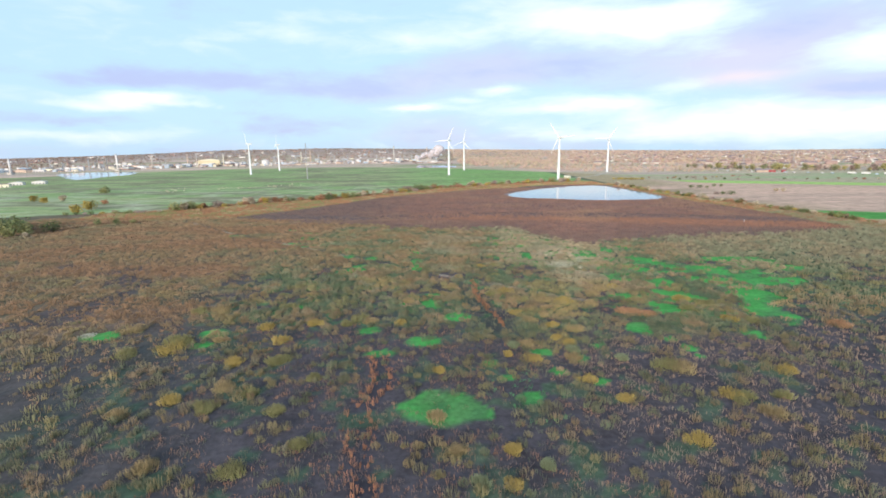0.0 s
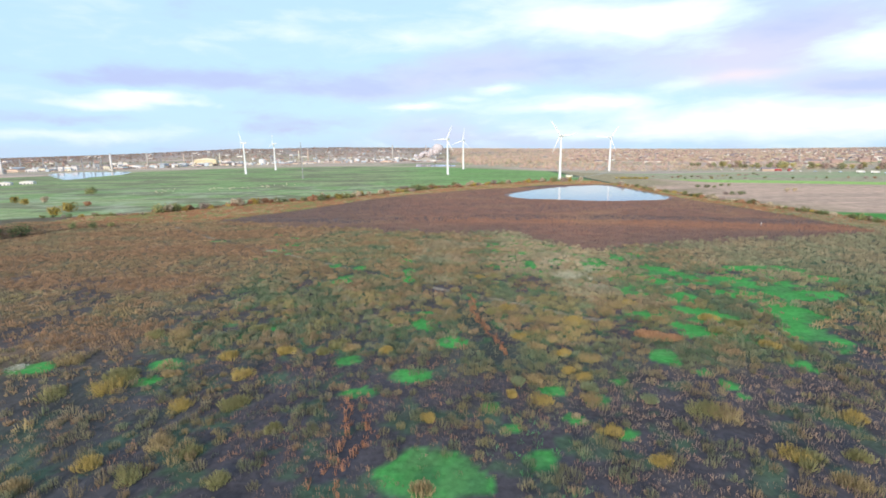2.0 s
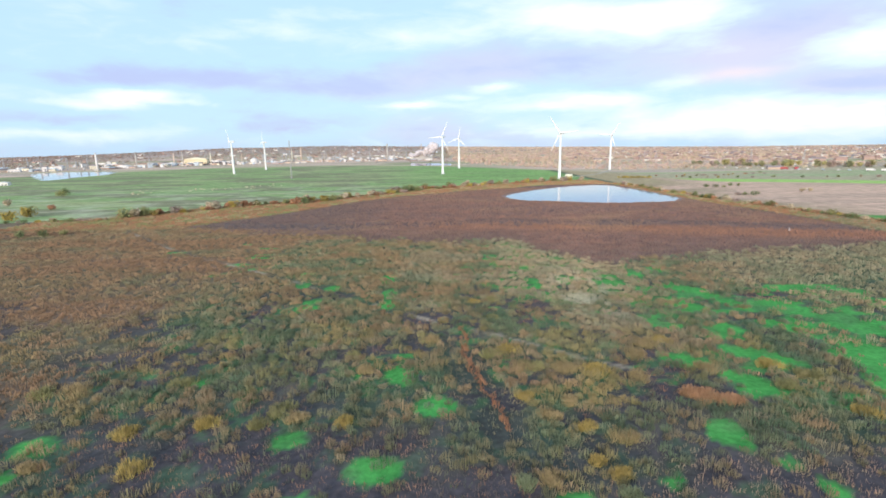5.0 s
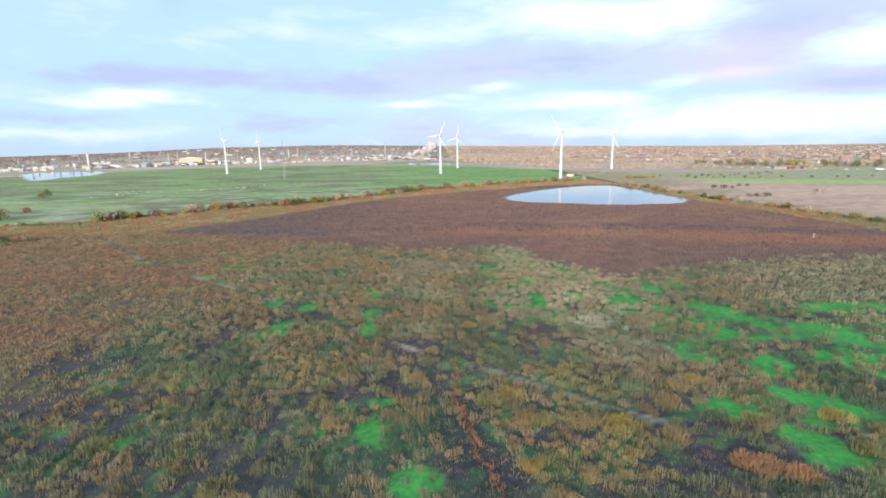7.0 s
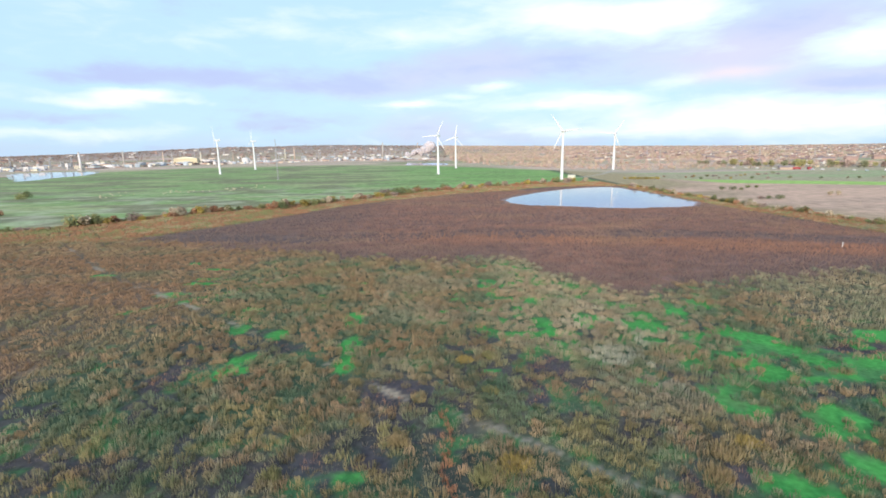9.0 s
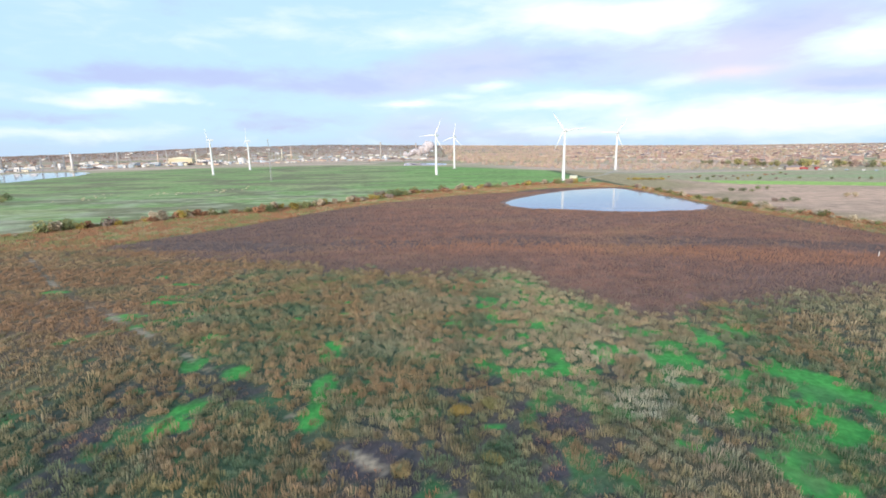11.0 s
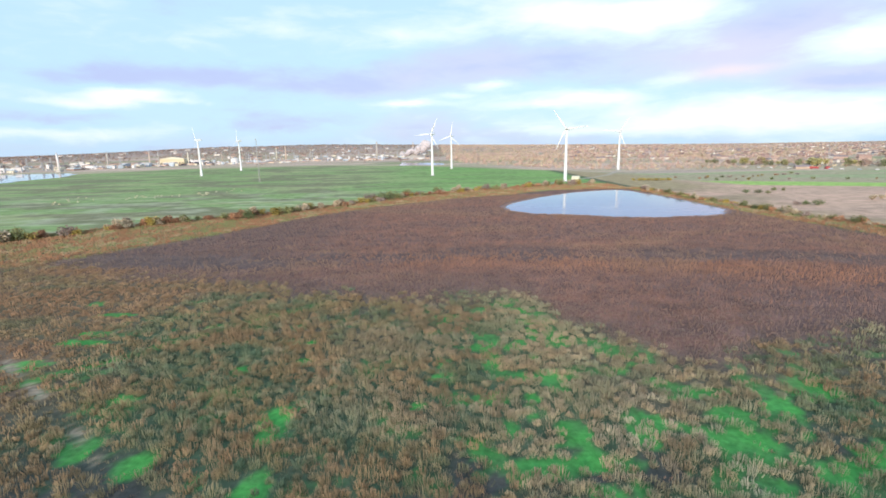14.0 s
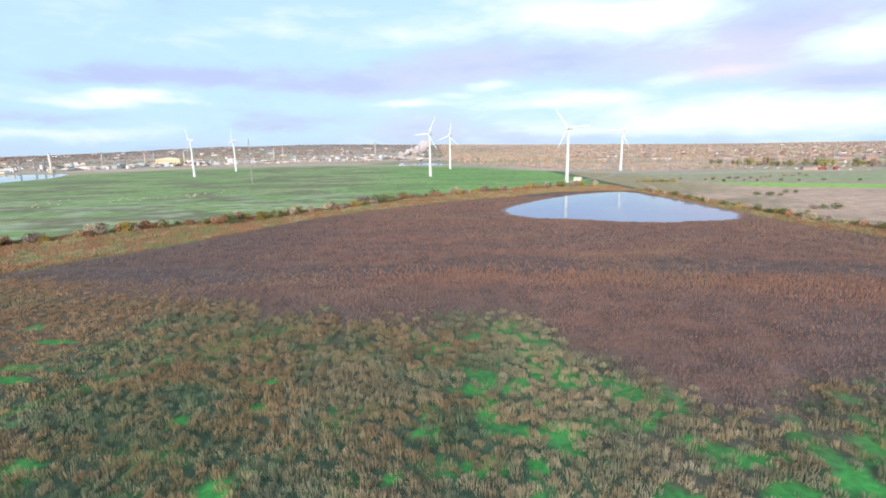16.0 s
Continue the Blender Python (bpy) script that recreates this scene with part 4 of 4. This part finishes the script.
    r = np.hypot(x, y)
    k = (np.abs(x) < y * 1.02 + 60) & ((fbm(x * 0.35, y, 90, 301) > np.where(x > 80, 0.47, 0.53)) | ((r > 2700) & (fbm(x, y, 300, 303) > 0.42)))
    k &= (y > np.interp(x, (-1000, -700, -250, 100, 300, 1500), (1500, 1460, 1460, 1330, 960, 840))) & ~((x > -1250) & (x < 60) & (y > 1420) & (y < 2080) & (rnd.uniform(0, 1, len(x)) < 0.85))
    x, y = x[k], y[k]
    z = height(x, y)
    n, per = len(x), 11
    s = rnd.uniform(1.8, 5.5, n) * np.interp(y, (800, 1600), (0.6, 1.0))
    d = rnd.normal(size=(n, per, 3))
    d /= np.linalg.norm(d, axis=2)[:, :, None]
    c0 = np.stack([x, y, z + s * 0.75], -1)[:, None, :] + d * np.stack([s * 1.2, s * 1.2, s * 0.75], -1)[:, None, :] * rnd.uniform(0.5, 1.0, (n, per, 1))
    u, v = rnd.normal(size=(n, per, 3)), rnd.normal(size=(n, per, 3))
    u, v = u * s[:, None, None] * 0.36, v * s[:, None, None] * 0.36
    V = np.stack([c0 - u, c0 + u - v * 0.3, c0 + v], 2).reshape(-1, 3)
    # Leaf tones are lifted towards pale mauve, in place of haze over the distance.
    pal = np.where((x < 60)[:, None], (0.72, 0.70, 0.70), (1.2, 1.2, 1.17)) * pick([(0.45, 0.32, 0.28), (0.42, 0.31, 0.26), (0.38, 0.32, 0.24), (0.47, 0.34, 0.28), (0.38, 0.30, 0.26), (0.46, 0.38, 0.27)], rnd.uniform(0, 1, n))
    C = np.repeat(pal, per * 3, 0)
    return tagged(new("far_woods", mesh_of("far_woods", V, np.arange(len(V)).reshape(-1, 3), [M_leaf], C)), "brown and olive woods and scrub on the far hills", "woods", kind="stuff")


far_woods()

# ---- wind turbines ----


def blade_mesh(length):
    V, F = [], []
    sections = ((0.0, 0.9, 0.9, 0), (0.05, 0.9, 0.8, 4), (0.2, 2.3, 0.55, 14), (0.5, 1.5, 0.32, 7), (0.8, 0.9, 0.18, 3), (0.97, 0.5, 0.1, 1), (1.0, 0.15, 0.05, 0))
    n = 10
    for f, chord, thick, twist in sections:
        for i in range(n):
            a = 2 * math.pi * i / n
            px, py = chord * (0.5 * math.cos(a) + (0.18 if f > 0.1 else 0)), thick * 0.5 * math.sin(a)
            t = radians(twist)
            V.append((px * math.cos(t) - py * math.sin(t), px * math.sin(t) + py * math.cos(t), f * length))
    for s in range(len(sections) - 1):
        for i in range(n):
            j = (i + 1) % n
            F.append((s * n + i, s * n + j, s * n + n + j, s * n + n + i))
    return mesh_of("blade", V, F, [M_white], smooth=True)


def wind_turbine(x, y, hub_h, blade_len, face, turn):
    """A three-bladed turbine; face: the way its rotor looks, degrees from -y towards -x; turn: degrees of one blade, clockwise from the top."""
    root = thing("wind_turbine", "tall white three-bladed wind turbine on grassland", "wind turbine", pose(x, y, float(height(x, y)), 0, 0, -face), "wind farm")
    bm = bmesh.new()
    rings = [[bm.verts.new((r * math.cos(k * math.pi / 12), r * math.sin(k * math.pi / 12), z)) for k in range(24)] for r, z in ((2.15, -0.3), (1.9, hub_h * 0.25), (1.65, hub_h * 0.5), (1.42, hub_h * 0.75), (1.2, hub_h - 1.2))]
    for low, high in zip(rings, rings[1:]):
        for k in range(24):
            bm.faces.new((low[k], low[(k + 1) % 24], high[(k + 1) % 24], high[k]))
    part("tower", bm_mesh("tower", bm, M_white, True), root)
    bm = bmesh.new()
    rod(bm, (0, 0, -0.2), (0, 0, 0.25), 4.5, 4.2, 24)
    part("foundation", bm_mesh("foundation", bm, M_concrete), root, "round concrete base")
    bm = box(bmesh.new(), -0.55, 0.55, -2.2, -2.0, 0.5, 2.7, 0.05)
    part("door", bm_mesh("door", bm, M_grey), root, "grey steel access door")
    bm = box(bmesh.new(), -1.6, 1.6, -2.6, 6.6, hub_h - 1.5, hub_h + 1.7, 0.45)
    part("nacelle", bm_mesh("nacelle", bm, M_white), root)
    bm = bmesh.new()
    bmesh.ops.create_uvsphere(bm, u_segments=16, v_segments=10, radius=1.45, matrix=Matrix.Translation((0, -3.6, hub_h)) @ Matrix.Diagonal((1, 1.35, 1, 1)))
    hub = part("hub", bm_mesh("hub", bm, M_white, True), root)
    me = blade_mesh(blade_len)
    for i in range(3):
        part("blade", me, hub, "", Matrix.Translation((0, -3.9, hub_h)) @ Matrix.Rotation(radians(turn + 120 * i), 4, "Y"))
    return root


for x, y, face, turn in ((-407, 1042, 50, -25), (-408, 1230, 50, 10), (13, 922, 30, 27), (51, 1135, 30, 12), (180, 756, 35, 85), (328, 972, 35, 35)):
    wind_turbine(x, y, 64, 28, face, turn)

# ---- by the turbines ----


def hut(x, y, w, d, h, rz, wall, roof, name="transformer_hut", label="small cream transformer hut with a pitched roof", category="hut"):
    root = thing(name, label, category, pose(x, y, float(height(x, y)), 0, 0, rz))
    part("wall", bm_mesh("wall", box(bmesh.new(), -w / 2, w / 2, -d / 2, d / 2, -0.1, h), wall), root)
    rise = w * 0.28
    part("roof", bm_mesh("roof", prism(bmesh.new(), [(-w / 2 - 0.3, h), (w / 2 + 0.3, h), (w / 2 + 0.3, h + 0.15), (0, h + rise), (-w / 2 - 0.3, h + 0.15)], d + 0.6), roof), root)
    part("door", bm_mesh("door", box(bmesh.new(), -0.7, 0.7, -d / 2 - 0.06, -d / 2 + 0.02, 0, 2.1), M_grey), root)
    return root


hut(199, 775, 7, 9, 3.0, 60, M_cream, M_cream)


def lattice_tower(name, label, category, x, y, tall, base, top, bays, arms=(), group="", thick=0.12):
    root = thing(name, label, category, pose(x, y, float(height(x, y)), 0, 0, 25), group)

    def wide(z):
        return base + (top - base) * z / tall
    bm = bmesh.new()
    for sx, sy in ((-1, -1), (1, -1), (1, 1), (-1, 1)):
        leg = rod(bmesh.new(), (sx * base / 2, sy * base / 2, -0.2), (sx * top / 2, sy * top / 2, tall), thick, thick * 0.7, 5)
        part("leg", bm_mesh("leg", leg, M_grey), root)
    for i in range(bays):
        z0, z1 = tall * i / bays, tall * (i + 1) / bays
        a, b = wide(z0) / 2, wide(z1) / 2
        for k in range(4):
            c0, c1 = ((-1, -1), (1, -1), (1, 1), (-1, 1))[k], ((1, -1), (1, 1), (-1, 1), (-1, -1))[k]
            rod(bm, (c0[0] * a, c0[1] * a, z0), (c1[0] * b, c1[1] * b, z1), thick * 0.5, thick * 0.5, 4)
            rod(bm, (c1[0] * a, c1[1] * a, z0), (c0[0] * b, c0[1] * b, z1), thick * 0.5, thick * 0.5, 4)
    part("bracing", bm_mesh("bracing", bm, M_grey), root)
    for z, reach in arms:
        arm = bmesh.new()
        for s in (-1, 1):
            rod(arm, (0, 0, z), (s * reach, 0, z + 0.3), thick * 1.2, thick * 0.5, 5)
            rod(arm, (0, 0, z + 1.6), (s * reach, 0, z + 0.3), thick * 0.8, thick * 0.5, 5)
        part("crossarm", bm_mesh("crossarm", arm, M_grey), root)
    return root


lattice_tower("lattice_mast", "slender grey lattice weather mast on the pasture", "mast", -232, 842, 61, 1.8, 0.9, 24, thick=0.16)
for x, y in ((676, 1100), (520, 1210), (760, 1060), (950, 1010), (480, 1380), (640, 1560)):
    lattice_tower("pylon", "grey lattice electricity pylon in rough meadow", "pylon", x, y, 30, 5.5, 1.0, 7, ((18, 6), (22.5, 5), (27, 4)), "power line", 0.14)


def pale_snag(x, y, s):
    root = thing("dead_shrub", "bleached dead shrub in dry reeds at the field edge", "shrub", pose(x, y, float(height(x, y))))
    bm = bmesh.new()
    for i in range(26):
        a, d = rnd.uniform(0, 6.28), rnd.uniform(0.1, 0.9) * s
        rod(bm, (math.cos(a) * d * 0.4, math.sin(a) * d * 0.4, -0.1), (math.cos(a) * d, math.sin(a) * d, rnd.uniform(0.5, 1.0) * s * 2.4), 0.12, 0.03, 4)
    part("stem", bm_mesh("stem", bm, M_post), root)
    V, F, C = foliage([(0, 0, s * 1.1, s * 0.8, s * 0.8, s * 1.2)], 240, 0.4, STRAW)
    part("crown", mesh_of("crown", V, F, [M_leaf], C), root)
    return root


pale_snag(239, 449, 2.4)
pale_snag(222, 612, 2.6)
post_me = bm_mesh("fence_post", rod(bmesh.new(), (0, 0, -0.2), (0, 0, 1.9), 0.16, 0.13, 6), M_post)
for x, y in ((353, 547), (348, 656), (322, 600), (300, 520), (330, 455)):
    ob = new("fence_post", post_me)
    ob.location = (x, y, float(height(x, y)))
    tagged(ob, "weathered wooden post standing in the ploughed field", "post", "field posts")

# ---- industry beyond the river ----


def shed(w, d, h, wall, roof, label):
    root = thing("industrial_shed", label, "industrial shed", group="chemical works")
    part("wall", bm_mesh("wall", box(bmesh.new(), -w / 2, w / 2, -d / 2, d / 2, -0.5, h), wall), root)
    part("roof", bm_mesh("roof", prism(bmesh.new(), [(-w / 2 - 0.5, h), (w / 2 + 0.5, h), (w / 2 + 0.5, h + 0.4), (0, h + w * 0.07 + 0.4), (-w / 2 - 0.5, h + 0.4)], d + 1), roof), root)
    n = max(2, int(w / 9))
    me = bm_mesh("loading_door", box(bmesh.new(), -1.8, 1.8, -0.1, 0.06, 0, 4.2), M_glass)
    for i in range(n):
        part("loading_door", me, root, "", Matrix.Translation(((i + 0.5) / n * w - w / 2, -d / 2 - 0.02, 0)))
    return root


def tank(r, h, mat, label):
    root = thing("storage_tank", label, "storage tank", group="chemical works")
    part("shell", bm_mesh("shell", rod(bmesh.new(), (0, 0, -0.5), (0, 0, h), r, r, 20), mat, False), root)
    part("roof", bm_mesh("roof", rod(bmesh.new(), (0, 0, h), (0, 0, h + r * 0.25), r, r * 0.15, 20), mat), root)
    return root


def chimney(x, y, tall, r, mat, label):
    root = thing("chimney", label, "chimney", pose(x, y, float(height(x, y))), "chemical works")
    part("shaft", bm_mesh("shaft", rod(bmesh.new(), (0, 0, -0.5), (0, 0, tall), r, r * 0.72, 14), mat, True), root)
    bm = rod(bmesh.new(), (0, 0, tall), (0, 0, tall + r * 0.6), r * 0.85, r * 0.85, 14)
    part("rim", bm_mesh("rim", bm, M_grey), root)
    part("plinth", bm_mesh("plinth", box(bmesh.new(), -r * 2.2, r * 2.2, -r * 2.2, r * 2.2, -0.5, r * 2), M_concrete), root)
    return root


sheds = [shed(w, d, h, a, b, f"{c} industrial shed on the far river bank") for w, d, h, a, b, c in (
    (40, 26, 9, M_pale, M_pale, "white"), (60, 24, 8, M_tan, M_roof_dark, "tan"), (34, 20, 12, M_blue, M_pale, "blue-grey"), (26, 18, 10, M_cream, M_roof_dark, "cream"), (18, 14, 16, M_pale, M_roof_dark, "tall white"), (50, 30, 7, M_brick, M_blue, "brick"))]
tanks = [tank(r, h, m, l) for r, h, m, l in ((8, 11, M_pale, "squat white storage tank in the works"), (5, 14, M_pale, "tall white storage tank in the works"), (6, 9, M_blue, "blue-grey storage tank in the works"))]


def set_down(kinds, k, x, y, rz, s):
    src = kinds[k]
    m = pose(x, y, float(height(x, y)), 0, 0, rz)
    if src.name not in used:
        used.add(src.name)
        src.matrix_basis = m @ Matrix.Diagonal((s, s, s, 1))
        return src
    ob = copy_thing(src, m)
    ob.scale = (s, s, s)
    return ob


for i in range(285):
    k = rnd.uniform(0, 1)
    x = -1330 + 1330 * k + rnd.uniform(-10, 10)
    front = np.interp(x, (-1330, -1000, -856, -385, 0), (1290, 1330, 1520, 1790, 1850))
    set_down(sheds, rnd.choice(6, p=(0.14, 0.24, 0.12, 0.18, 0.14, 0.18)), x, front + rnd.exponential(300), rnd.uniform(-25, 25) + rnd.choice((0, 90)), rnd.uniform(0.22, 0.62) * (1 + 0.3 * (x < -700)))
for i in range(60):
    x = rnd.uniform(-1300, 0)
    front = np.interp(x, (-1330, -1000, -856, -385, 0), (1270, 1310, 1500, 1770, 1830))
    set_down(tanks, rnd.choice(3), x, front + rnd.uniform(0, 420), 0, rnd.uniform(0.35, 0.9))
set_down(tanks, 0, -629, 1750, 0, 1.5)
for x, y, tall, r, m in ((-889, 1345, 44, 2.6, M_pale), (-1052, 1195, 37, 2.6, M_pale), (-996, 1690, 44, 2.4, M_concrete), (-505, 1890, 53, 2.6, M_tan), (-183, 1880, 60, 2.8, M_concrete), (-870, 1745, 42, 1.9, M_concrete), (-775, 1745, 40, 1.9, M_cream),
                         (-60, 1960, 58, 1.8, M_tan), (-930, 1800, 40, 2.0, M_tan), (-560, 1960, 44, 2.0, M_cream), (-420, 1900, 34, 1.6, M_concrete), (-690, 1800, 36, 1.5, M_tan)):
    chimney(x, y, tall, r, m, "tall slim works chimney on the far bank")
for i in range(34):
    x = rnd.uniform(-1250, -20)
    y = np.interp(x, (-1330, -1000, -856, -385, 0), (1310, 1360, 1540, 1810, 1870)) + rnd.uniform(0, 320)
    lattice_tower("process_rig", "slim lattice process tower in the works", "process tower", x, float(y), rnd.uniform(16, 34), 3.2, 2.4, 4, group="chemical works", thick=0.5)
root = shed(74, 22, 15, M_yellow, M_cream, "long yellow processing shed between two chimneys")
root.matrix_basis = pose(-828, 1755, float(height(-828, 1755)) + 4, 0, 0, 5)
bm = bmesh.new()
rod(bm, (0, 0, -1), (0, 0, 20), 48, 8, 22)
stock = tagged(new("stockpile", bm_mesh("stockpile", bm, M_concrete)), "grey conical stockpile beside the works", "stockpile")
stock.location = (-54, 1915, float(height(-54, 1915)))
stock.scale = (1.05, 0.8, 1.15)
bm = bmesh.new()
for i in range(40):
    f = rnd.uniform(0, 1)
    bmesh.ops.create_icosphere(bm, subdivisions=2, radius=4 + 7 * f + rnd.uniform(-1, 3), matrix=Matrix.Translation((-88 + 84 * f + rnd.uniform(-16, 16), 1895 + rnd.uniform(-10, 10), 18 + 34 * f * f + rnd.uniform(-5, 7))))
for v in bm.verts:
    v.co += Vector((noise.noise(v.co * 0.15), noise.noise(v.co * 0.15 + Vector((9, 0, 0))), noise.noise(v.co * 0.15 + Vector((0, 9, 0))))) * 6
tagged(new("steam_plume", bm_mesh("steam_plume", bm, M_steam, True)), "drifting white steam plume over the works", "steam", kind="stuff")
for x, y, rz, k in ((-678, 778, 20, 0), (-660, 800, 20, 0), (-652, 728, 15, 3), (-690, 745, 10, 1)):
    set_down(sheds, k, x, y, rz, 0.45)

# ---- the town ----


def house(w, d, h, wall, roof, label):
    root = thing("house", label, "house", group="town houses")
    part("wall", bm_mesh("wall", prism(bmesh.new(), [(-d / 2, -1.5), (d / 2, -1.5), (d / 2, h), (0, h + d * 0.4), (-d / 2, h)], w), wall), root, "", Matrix.Rotation(radians(90), 4, "Z"))
    part("roof", bm_mesh("roof", prism(bmesh.new(), [(-d / 2 - 0.4, h - 0.25), (0, h + d * 0.4 + 0.05), (d / 2 + 0.4, h - 0.25), (d / 2 + 0.4, h), (0, h + d * 0.4 + 0.35), (-d / 2 - 0.4, h)], w + 0.5), roof), root, "", Matrix.Rotation(radians(90), 4, "Z"))
    part("chimney", bm_mesh("chimney", box(bmesh.new(), w * 0.3, w * 0.3 + 0.9, -0.4, 0.4, h + d * 0.25, h + d * 0.4 + 1.3), M_brick), root)
    me = bm_mesh("window", box(bmesh.new(), -0.7, 0.7, -0.06, 0.06, 0, 1.2), M_glass)
    for i in range(3):
        for z in (1.0, 3.6):
            part("window", me, root, "", Matrix.Translation(((i - 1) * w * 0.3, -d / 2 - 0.03, z)))
    return root


houses = [house(w, 8, 5.4, a, b, f"{c} with a pitched roof on the hillside") for w, a, b, c in (
    (16, M_render, M_roof_tile, "pale rendered house"), (18, M_brick, M_roof_tile, "red brick house"), (13, M_brick, M_roof_dark, "dark-roofed brick house"), (24, M_render, M_roof_dark, "white terrace row"))]
made = 0
while made < 215:
    r, az = rnd.uniform(1250, 4200), rnd.uniform(12, 43)
    x, y = r * math.sin(radians(az)), r * math.cos(radians(az))
    dense = 0.25 + 0.75 * (az > 22)
    if rnd.uniform(0, 1) < dense and float(fbm(np.array([x]), np.array([y]), 160, 401)[0]) > 0.46 and y > 1020 + (az < 24) * 500:
        set_down(houses, rnd.choice(4, p=(0.28, 0.3, 0.2, 0.22)), x, y, rnd.choice((0, 20, -30, 70, 100)) + rnd.uniform(-8, 8), rnd.uniform(0.7, 1.05))
        made += 1
for i in range(70):
    x = rnd.uniform(-2700, -200)
    y = rnd.uniform(2150, 3500)
    if abs(x) < y * 0.95:
        set_down(houses, rnd.choice(4), x, y, rnd.uniform(-40, 40), rnd.uniform(0.9, 1.4))



def far_town():
    """Houses of the far town, too many and too small to count: walls and pitched roofs."""
    n = 520
    r, az = rnd.uniform(1500, 4500, n), np.radians(np.where(rnd.uniform(0, 1, n) < 0.88, rnd.uniform(14, 45, n), rnd.uniform(-44, -8, n)))
    r = np.where(az < 0, np.maximum(r, 2300), r)
    x, y = r * np.sin(az), r * np.cos(az)
    k = fbm(x, y, 200, 411) > 0.46
    x, y = x[k], y[k]
    n = len(x)
    z, w, d, h, a = height(x, y), rnd.uniform(6, 13, n), rnd.uniform(4, 5, n), rnd.uniform(4.5, 7, n), rnd.uniform(0, 3.14, n)
    corner = np.array([(-1, -1, 0), (1, -1, 0), (1, 1, 0), (-1, 1, 0), (-1, -1, 1), (1, -1, 1), (1, 1, 1), (-1, 1, 1), (-1, 0, 1.6), (1, 0, 1.6), (-1, -1, 1), (1, -1, 1), (1, 1, 1), (-1, 1, 1)], float)
    px, py, pz = corner[:, 0] * w[:, None], corner[:, 1] * d[:, None], corner[:, 2] * h[:, None]
    V = np.stack([x[:, None] + px * np.cos(a)[:, None] - py * np.sin(a)[:, None], y[:, None] + px * np.sin(a)[:, None] + py * np.cos(a)[:, None], z[:, None] + pz - 1], -1)
    tri = np.array([(0, 1, 5), (0, 5, 4), (1, 2, 6), (1, 6, 5), (2, 3, 7), (2, 7, 6), (3, 0, 4), (3, 4, 7), (10, 11, 9), (10, 9, 8), (12, 13, 8), (12, 8, 9), (10, 8, 13), (11, 12, 9)])
    F = (np.arange(n) * 14)[:, None, None] + tri[None]
    wall = pick([(0.72, 0.68, 0.62), (0.45, 0.32, 0.27), (0.40, 0.28, 0.24), (0.62, 0.52, 0.45)], rnd.uniform(0, 1, n))
    roof = pick([(0.33, 0.22, 0.19), (0.25, 0.21, 0.21), (0.38, 0.26, 0.22)], rnd.uniform(0, 1, n))
    C = np.concatenate([np.repeat(wall[:, None, :], 8, 1), np.repeat(roof[:, None, :], 6, 1)], 1)
    return tagged(new("far_town", mesh_of("far_town", V.reshape(-1, 3), F.reshape(-1, 3), [M_town], C.reshape(-1, 3))), "small brick and rendered houses on the far hillsides", "houses", kind="stuff")


far_town()
ob = new("marker_post", bm_mesh("marker_post", rod(bmesh.new(), (0, 0, -0.2), (0, 0, 2.2), 0.2, 0.16, 8), M_pale))
ob.location = (192.4, 305.3, 0.0)
tagged(ob, "white marker post standing in the reeds", "post")

# ---- motorway edge ----
hut(590, 900, 9, 22, 3.5, 80, M_tan, M_roof_dark, "roadside_barn", "tan barn beside the motorway trees", "barn")
hut(622, 890, 5, 5, 2.8, 80, M_red, M_red, "red_barn", "bright red sheeted barn beside the motorway", "barn")


def vehicle(kind, mat, label):
    root = thing(kind, label, kind, group="motorway traffic at rest")
    if kind == "lorry":
        part("trailer", bm_mesh("trailer", box(bmesh.new(), -5.5, 3.2, -1.25, 1.25, 1.1, 4.0, 0.08), mat), root)
        part("cab", bm_mesh("cab", box(bmesh.new(), 3.4, 5.6, -1.2, 1.2, 0.7, 3.6, 0.25), mat), root)
        part("windscreen", bm_mesh("windscreen", box(bmesh.new(), 5.58, 5.66, -1.0, 1.0, 2.2, 3.2), M_glass), root)
        wx, wr = (-4.2, -2.9, 4.4), 0.55
    else:
        part("body", bm_mesh("body", box(bmesh.new(), -2.6, 2.6, -1.0, 1.0, 0.45, 1.3, 0.2), mat), root)
        part("cabin", bm_mesh("cabin", box(bmesh.new(), -2.4, 1.3, -0.95, 0.95, 1.3, 2.2, 0.2), mat), root)
        part("windscreen", bm_mesh("windscreen", box(bmesh.new(), 1.28, 1.36, -0.8, 0.8, 1.4, 2.0), M_glass), root)
        wx, wr = (-1.7, 1.7), 0.36
    me = bm_mesh("wheel", rod(bmesh.new(), (0, -0.14, 0), (0, 0.14, 0), wr, wr, 12), M_tyre)
    for x in wx:
        for y in (-1.0, 1.0):
            part("wheel", me, root, "", Matrix.Translation((x, y, wr)))
    return root


cars = [vehicle("lorry", M_pale, "white articulated lorry on the motorway"), vehicle("van", M_pale, "white van on the motorway"), vehicle("lorry", M_red, "red lorry on the motorway"), vehicle("van", M_blue, "blue-grey van on the motorway")]
MOTORWAY = [(540, 960), (612, 880), (690, 790), (800, 680), (920, 570)]
for i, (x, y) in enumerate(along(MOTORWAY, 22)):
    set_down(cars, rnd.choice(4, p=(0.14, 0.56, 0.03, 0.27)), x, y, -47, 1.0)
